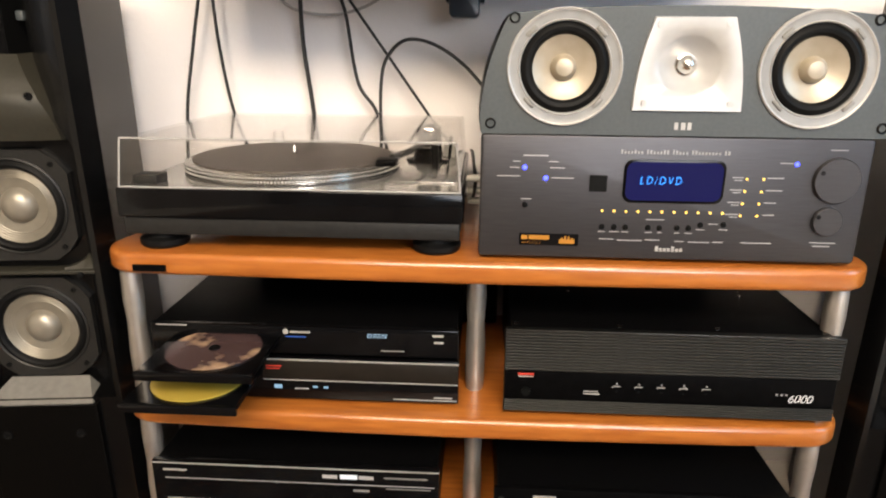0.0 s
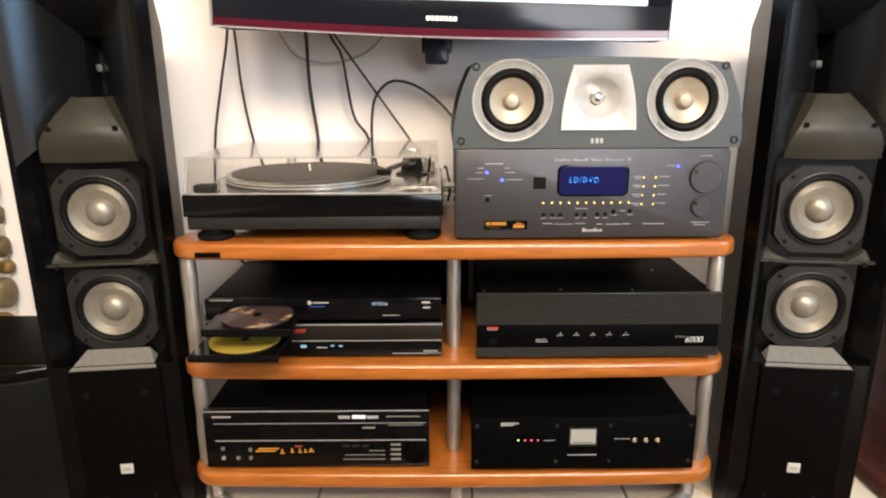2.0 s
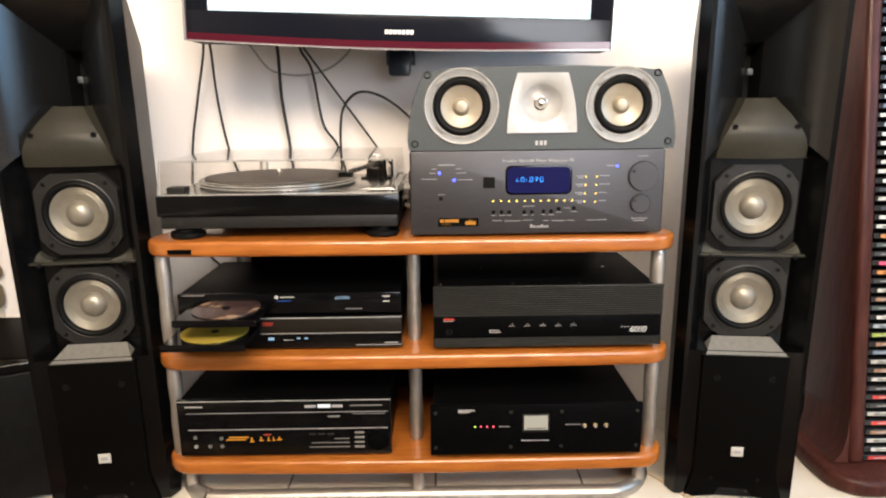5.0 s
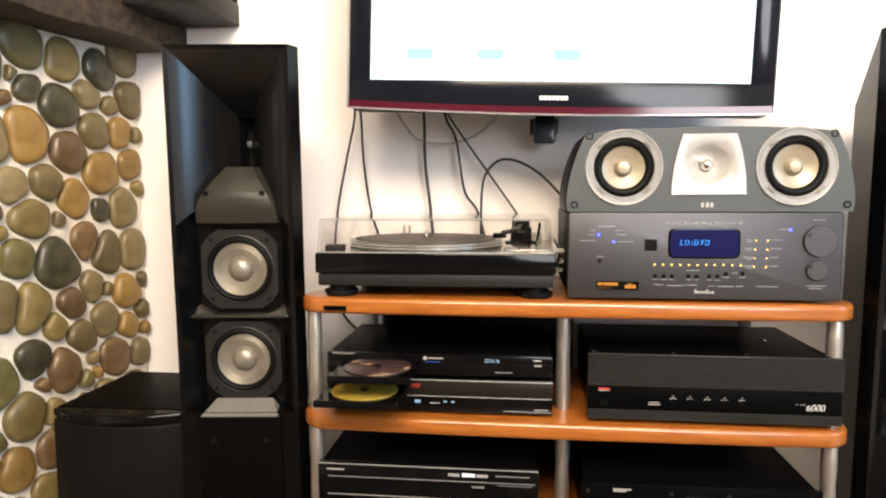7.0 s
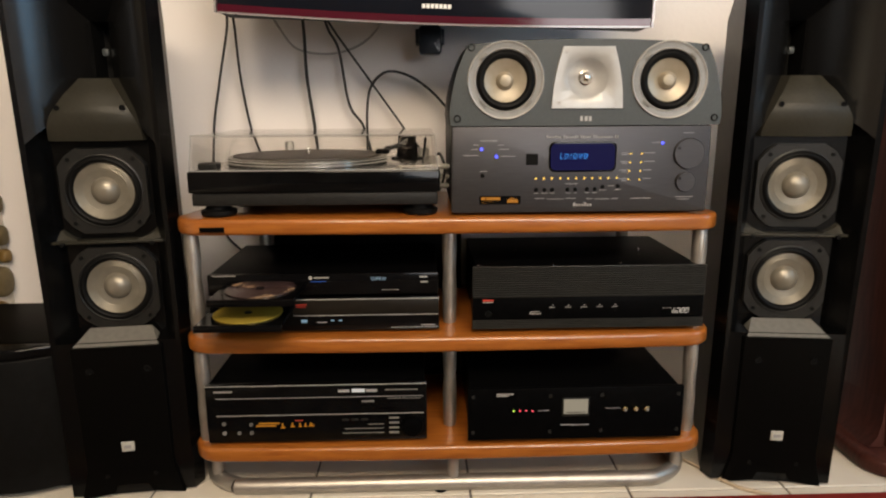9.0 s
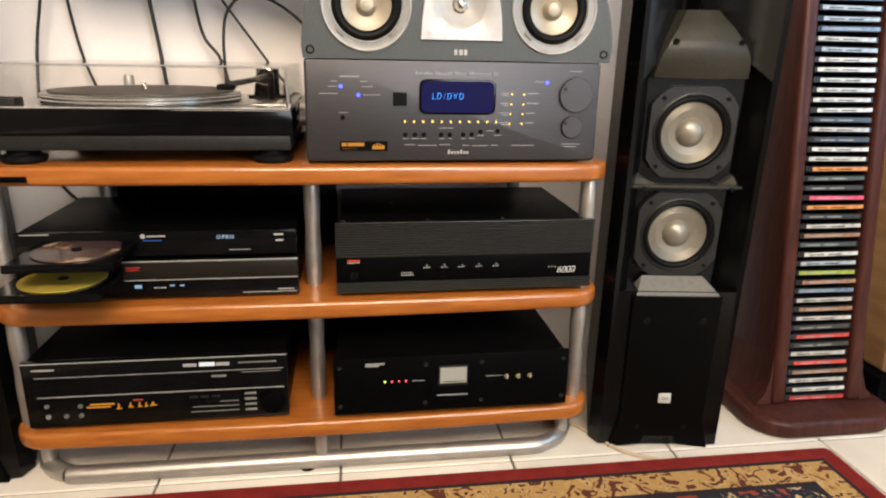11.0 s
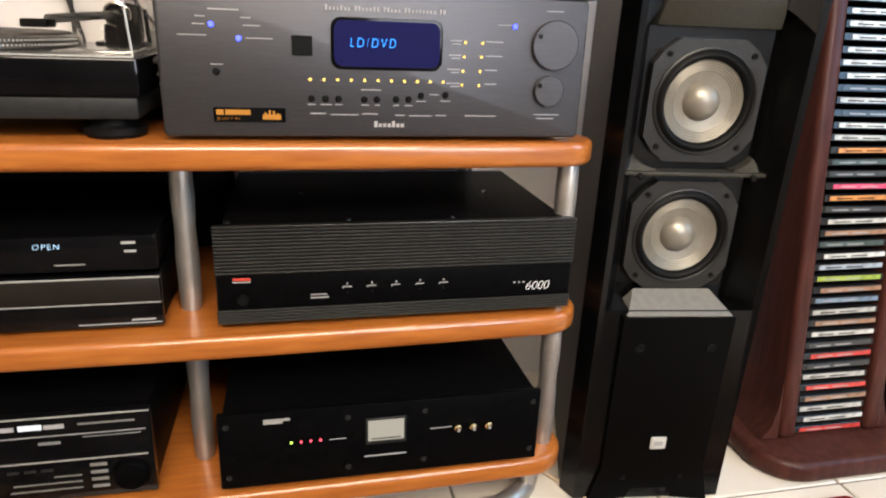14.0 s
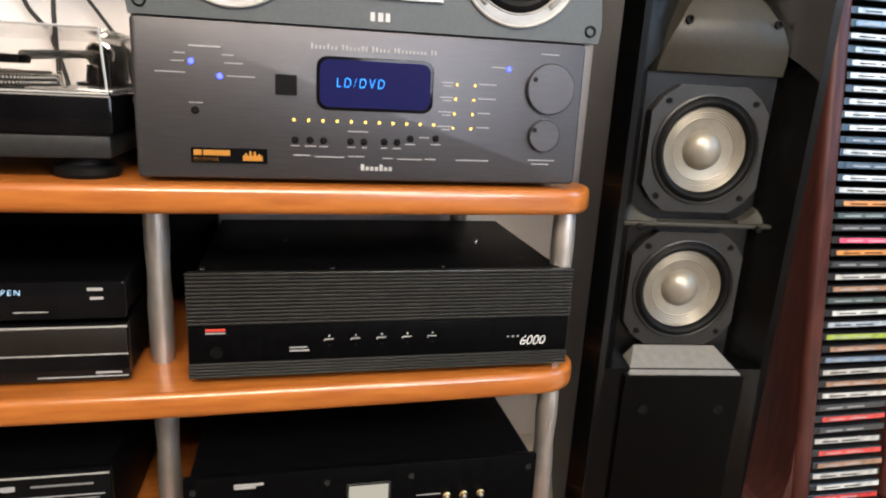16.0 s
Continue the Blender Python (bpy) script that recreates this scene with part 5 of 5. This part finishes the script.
part("key_row", bar(bar(bar(None, 0.044, 0.118, 0.0215, 0.0228, -0.005), 0.048, 0.118, 0.0300, 0.0312, -0.005), 0.090, 0.118, 0.0380, 0.0392, -0.005), M_LEDGE, fl, "", False)
part("jog_dial", lathe([(0.020, 0), (0.020, 0.003), (0.017, 0.008), (0.012, 0.009), (0, 0.0085)], 32, at(0.170, -0.004, 0.034) @ FRONT), M_BLACKM, fl)
for x, z in ((-0.166, 0.026), (-0.140, 0.026), (-0.118, 0.026), (-0.118, 0.042), (-0.166, 0.044)):
    part("jack", lathe([(0.0035, 0), (0.0035, 0.002), (0.0018, 0.002), (0.0015, 0.0), (0, 0.0)], 12, at(x, -0.004, z) @ FRONT), M_RING if x < -0.16 and z < 0.03 else M_LEDGE, fl)
feet(ld, 0.16, 0.05, 0.26, 0.0078, 0.017)

# ---- disc tower ----
LEAN_BACK = 7.5
ct = thing("disc_tower", at(0.952, 0.028, 0.0), "dark cherry disc tower leaning back, full of cases", "disc rack")
base_pts = rounded(-0.150, 0.150, -0.040, 0.36, 0.07, 8)
part("base", prism(base_pts, 0.0, 0.036, 0.012, None, False), M_CHERRY, ct)
tilt = at(0, 0.028, 0.036) @ Matrix.Rotation(radians(-LEAN_BACK), 4, "X")


def board(x0, x1, y0, y1, z0, z1, bevel=0.006):
    b = box(x0, x1, y0, y1, z0, z1, bevel, None, 3)
    bmesh.ops.transform(b, matrix=tilt, verts=b.verts[:])
    return b


part("side", board(-0.094, -0.065, -0.006, 0.165, 0.002, 1.25, 0.009), M_CHERRY, ct)
part("side", board(0.065, 0.094, -0.006, 0.165, 0.002, 1.25, 0.009), M_CHERRY, ct)
part("back", board(-0.0645, 0.0645, 0.150, 0.162, 0.004, 1.25, 0.001), M_CHERRY, ct)
for sx in (-1, 1):
    prof = [(0.0945, 0.10), (0.098, 0.055), (0.108, 0.022), (0.125, 0.004), (0.0945, 0.002)]
    b = prism([(sx * x, z) for x, z in prof], 0.0, 0.16)
    bmesh.ops.transform(b, matrix=tilt, verts=b.verts[:])
    part("foot_moulding", b, M_CHERRY, ct)

case_bm = box(-0.0625, 0.0625, 0.0, 0.142, 0.0, 0.0100, 0.0006, None, 1)
SPINES = [("pale", (0.46, 0.44, 0.40)), ("white", (0.55, 0.54, 0.50)), ("black", (0.030, 0.030, 0.030)), ("dark_green", (0.05, 0.075, 0.065)), ("red", (0.55, 0.045, 0.035)), ("orange", (0.62, 0.24, 0.05)),
          ("pink", (0.65, 0.06, 0.14)), ("lime", (0.30, 0.38, 0.05)), ("blue_grey", (0.16, 0.22, 0.30)), ("brown", (0.26, 0.14, 0.08)), ("steel", (0.34, 0.38, 0.42))]
SPINE_MATS = [mat("spine_" + n, tuple(v * 0.85 for v in c), 0.35, 0, tuple(v * 0.58 for v in c), 70, coat=0.3, low=0.52, high=0.62, vary=0.12) for n, c in SPINES]
# from the lowest case upwards
ORDER = [4, 1, 0, 9, 4, 0, 2, 4, 2, 0, 9, 0, 8, 9, 7, 10, 1, 3, 9, 0, 2, 5, 6, 2, 3, 5, 1, 1, 2, 0, 2, 1, 1, 1, 1, 1, 1, 10, 1, 8, 10, 10, 8, 10, 10, 1, 10, 0, 2, 1, 0, 10, 1, 2, 8, 1, 0, 3, 1, 10, 2, 0]
protos = {}
rd_ = random.Random(11)
for k, kind in enumerate(ORDER):
    m = ct.matrix_world @ at(0, 0, 0) @ tilt @ at(rd_.uniform(-0.0012, 0.0012), rd_.uniform(0.0, 0.004), 0.006 + 0.01775 * k) @ Matrix.Rotation(radians(rd_.uniform(-0.5, 0.5)), 4, "Y")
    key = (kind, k % 3)
    if key not in protos:
        word = SPINES[kind][0].replace("_", " ")
        c = part("disc_case", case_bm.copy(), M_CASE, None, "", False)
        c.matrix_world = m
        tagged(c, f"plastic disc case with {word} spine in the tower", "disc case", "disc cases")
        e0, e1, lo_, hi_ = ((-0.054, 0.0605, 0.0016, 0.0084), (-0.049, 0.0615, 0.0012, 0.0080), (-0.057, 0.0570, 0.0018, 0.0088))[k % 3]
        sp = part("spine", box(e0, e1, -0.0009, -0.0002, lo_, hi_), SPINE_MATS[kind], c, "", False)
        ink = M_DIM if sum(SPINES[kind][1]) < 0.9 else M_HOLE
        part("spine_print", bar(bar(None, e0 + 0.012, e0 + 0.040, lo_ + 0.0018, lo_ + 0.0036, -0.0010, 0.0002), e0 + 0.048, e0 + 0.078, lo_ + 0.0018, lo_ + 0.0036, -0.0010, 0.0002), ink, sp, "", False)
        protos[key] = c
    else:
        copy_thing(protos[key], m)
case_bm.free()

# ---- beside the tower ----
chest = thing("wooden_chest", at(1.34, 0.19, 0.0), "tan wooden chest on a dark plinth beside the disc tower", "chest")
part("plinth", box(-0.22, 0.25, -0.10, 0.19, 0.0, 0.06, 0.004), M_BLACKM, chest)
part("body", box(-0.20, 0.23, -0.08, 0.18, 0.0605, 0.56, 0.010, None, 3), M_TAN, chest)
part("lid", box(-0.21, 0.24, -0.09, 0.185, 0.561, 0.60, 0.008, None, 3), M_TAN, chest)

# ---- rug ----
RX0, RX1, RY0, RY1 = -1.05, 0.905, -2.9, -0.049
m = bpy.data.materials.new("patterned_wool")
m.use_nodes = True
nt = m.node_tree
b = nt.nodes["Principled BSDF"]
b.inputs["Roughness"].default_value = 0.95
b.inputs["Specular IOR Level"].default_value = 0.1
tc = nt.nodes.new("ShaderNodeTexCoord")
sep = nt.nodes.new("ShaderNodeSeparateXYZ")
nt.links.new(tc.outputs["Object"], sep.inputs[0])


def node_math(op, a, b_):
    n = nt.nodes.new("ShaderNodeMath")
    n.operation = op
    for i, v in enumerate((a, b_)):
        if isinstance(v, (int, float)):
            n.inputs[i].default_value = v
        else:
            nt.links.new(v, n.inputs[i])
    return n.outputs[0]


dist = node_math("MINIMUM", node_math("SUBTRACT", RX1, sep.outputs[0]), node_math("SUBTRACT", RY1, sep.outputs[1]))
dist = node_math("MINIMUM", dist, node_math("SUBTRACT", sep.outputs[0], RX0))


def ramp(src, stops, mode="CONSTANT"):
    r = nt.nodes.new("ShaderNodeValToRGB")
    r.color_ramp.interpolation = mode
    while len(r.color_ramp.elements) < len(stops):
        r.color_ramp.elements.new(0.5)
    for e, (p, c) in zip(r.color_ramp.elements, stops):
        e.position, e.color = p, (*c, 1)
    nt.links.new(src, r.inputs[0])
    return r.outputs[0]


def mixed(fac, a, c):
    n = nt.nodes.new("ShaderNodeMix")
    n.data_type = "RGBA"
    nt.links.new(fac, n.inputs[0])
    nt.links.new(a, n.inputs[6])
    nt.links.new(c, n.inputs[7])
    return n.outputs[2]


def texture(kind, scale, **extra):
    n = nt.nodes.new(kind)
    n.inputs["Scale"].default_value = scale
    nt.links.new(tc.outputs["Object"], n.inputs["Vector"])
    return n


wob = texture("ShaderNodeTexNoise", 38)
flow = texture("ShaderNodeTexVoronoi", 24)
leafy = texture("ShaderNodeTexNoise", 40)
leafy.inputs["Detail"].default_value = 2.2
leafy.inputs["Distortion"].default_value = 1.4
RED, GOLD, NAVY, BROWN = (0.20, 0.020, 0.016), (0.40, 0.24, 0.085), (0.020, 0.020, 0.030), (0.10, 0.030, 0.020)
band = ramp(leafy.outputs["Fac"], [(0.0, BROWN), (0.42, GOLD), (0.58, (0.46, 0.31, 0.14)), (0.64, BROWN)])
field = ramp(leafy.outputs["Fac"], [(0.0, (0.26, 0.05, 0.03)), (0.36, NAVY), (0.56, (0.10, 0.09, 0.05)), (0.60, (0.48, 0.36, 0.19)), (0.68, (0.26, 0.05, 0.03))])
zone = ramp(dist, [(0.0, (0, 0, 0)), (0.034, (1, 1, 1))])
zone2 = ramp(dist, [(0.0, (0, 0, 0)), (0.100, (1, 1, 1))])
plain_red = ramp(wob.outputs["Fac"], [(0.3, RED), (0.7, (0.15, 0.014, 0.012))], "LINEAR")
lines = ramp(dist, [(0.0, (0, 0, 0)), (0.030, (1, 1, 1)), (0.036, (0, 0, 0)), (0.088, (1, 1, 1)), (0.100, (0, 0, 0))])
dark = ramp(wob.outputs["Fac"], [(0.0, (0.025, 0.018, 0.02))])
col = mixed(zone, plain_red, band)
col = mixed(zone2, col, field)
col = mixed(lines, col, dark)
nt.links.new(col, b.inputs["Base Color"])
bp = nt.nodes.new("ShaderNodeBump")
bp.inputs["Strength"].default_value, bp.inputs["Distance"].default_value = 0.7, 0.003
pile = texture("ShaderNodeTexNoise", 420)
nt.links.new(pile.outputs["Fac"], bp.inputs["Height"])
nt.links.new(bp.outputs[0], b.inputs["Normal"])
rug = prism(rounded(RX0, RX1, RY0, RY1, 0.012, 4), 0.0, 0.009, 0.002, None, False)
tagged(part("rug", rug, m), "red and navy patterned wool rug with gold border", "rug")
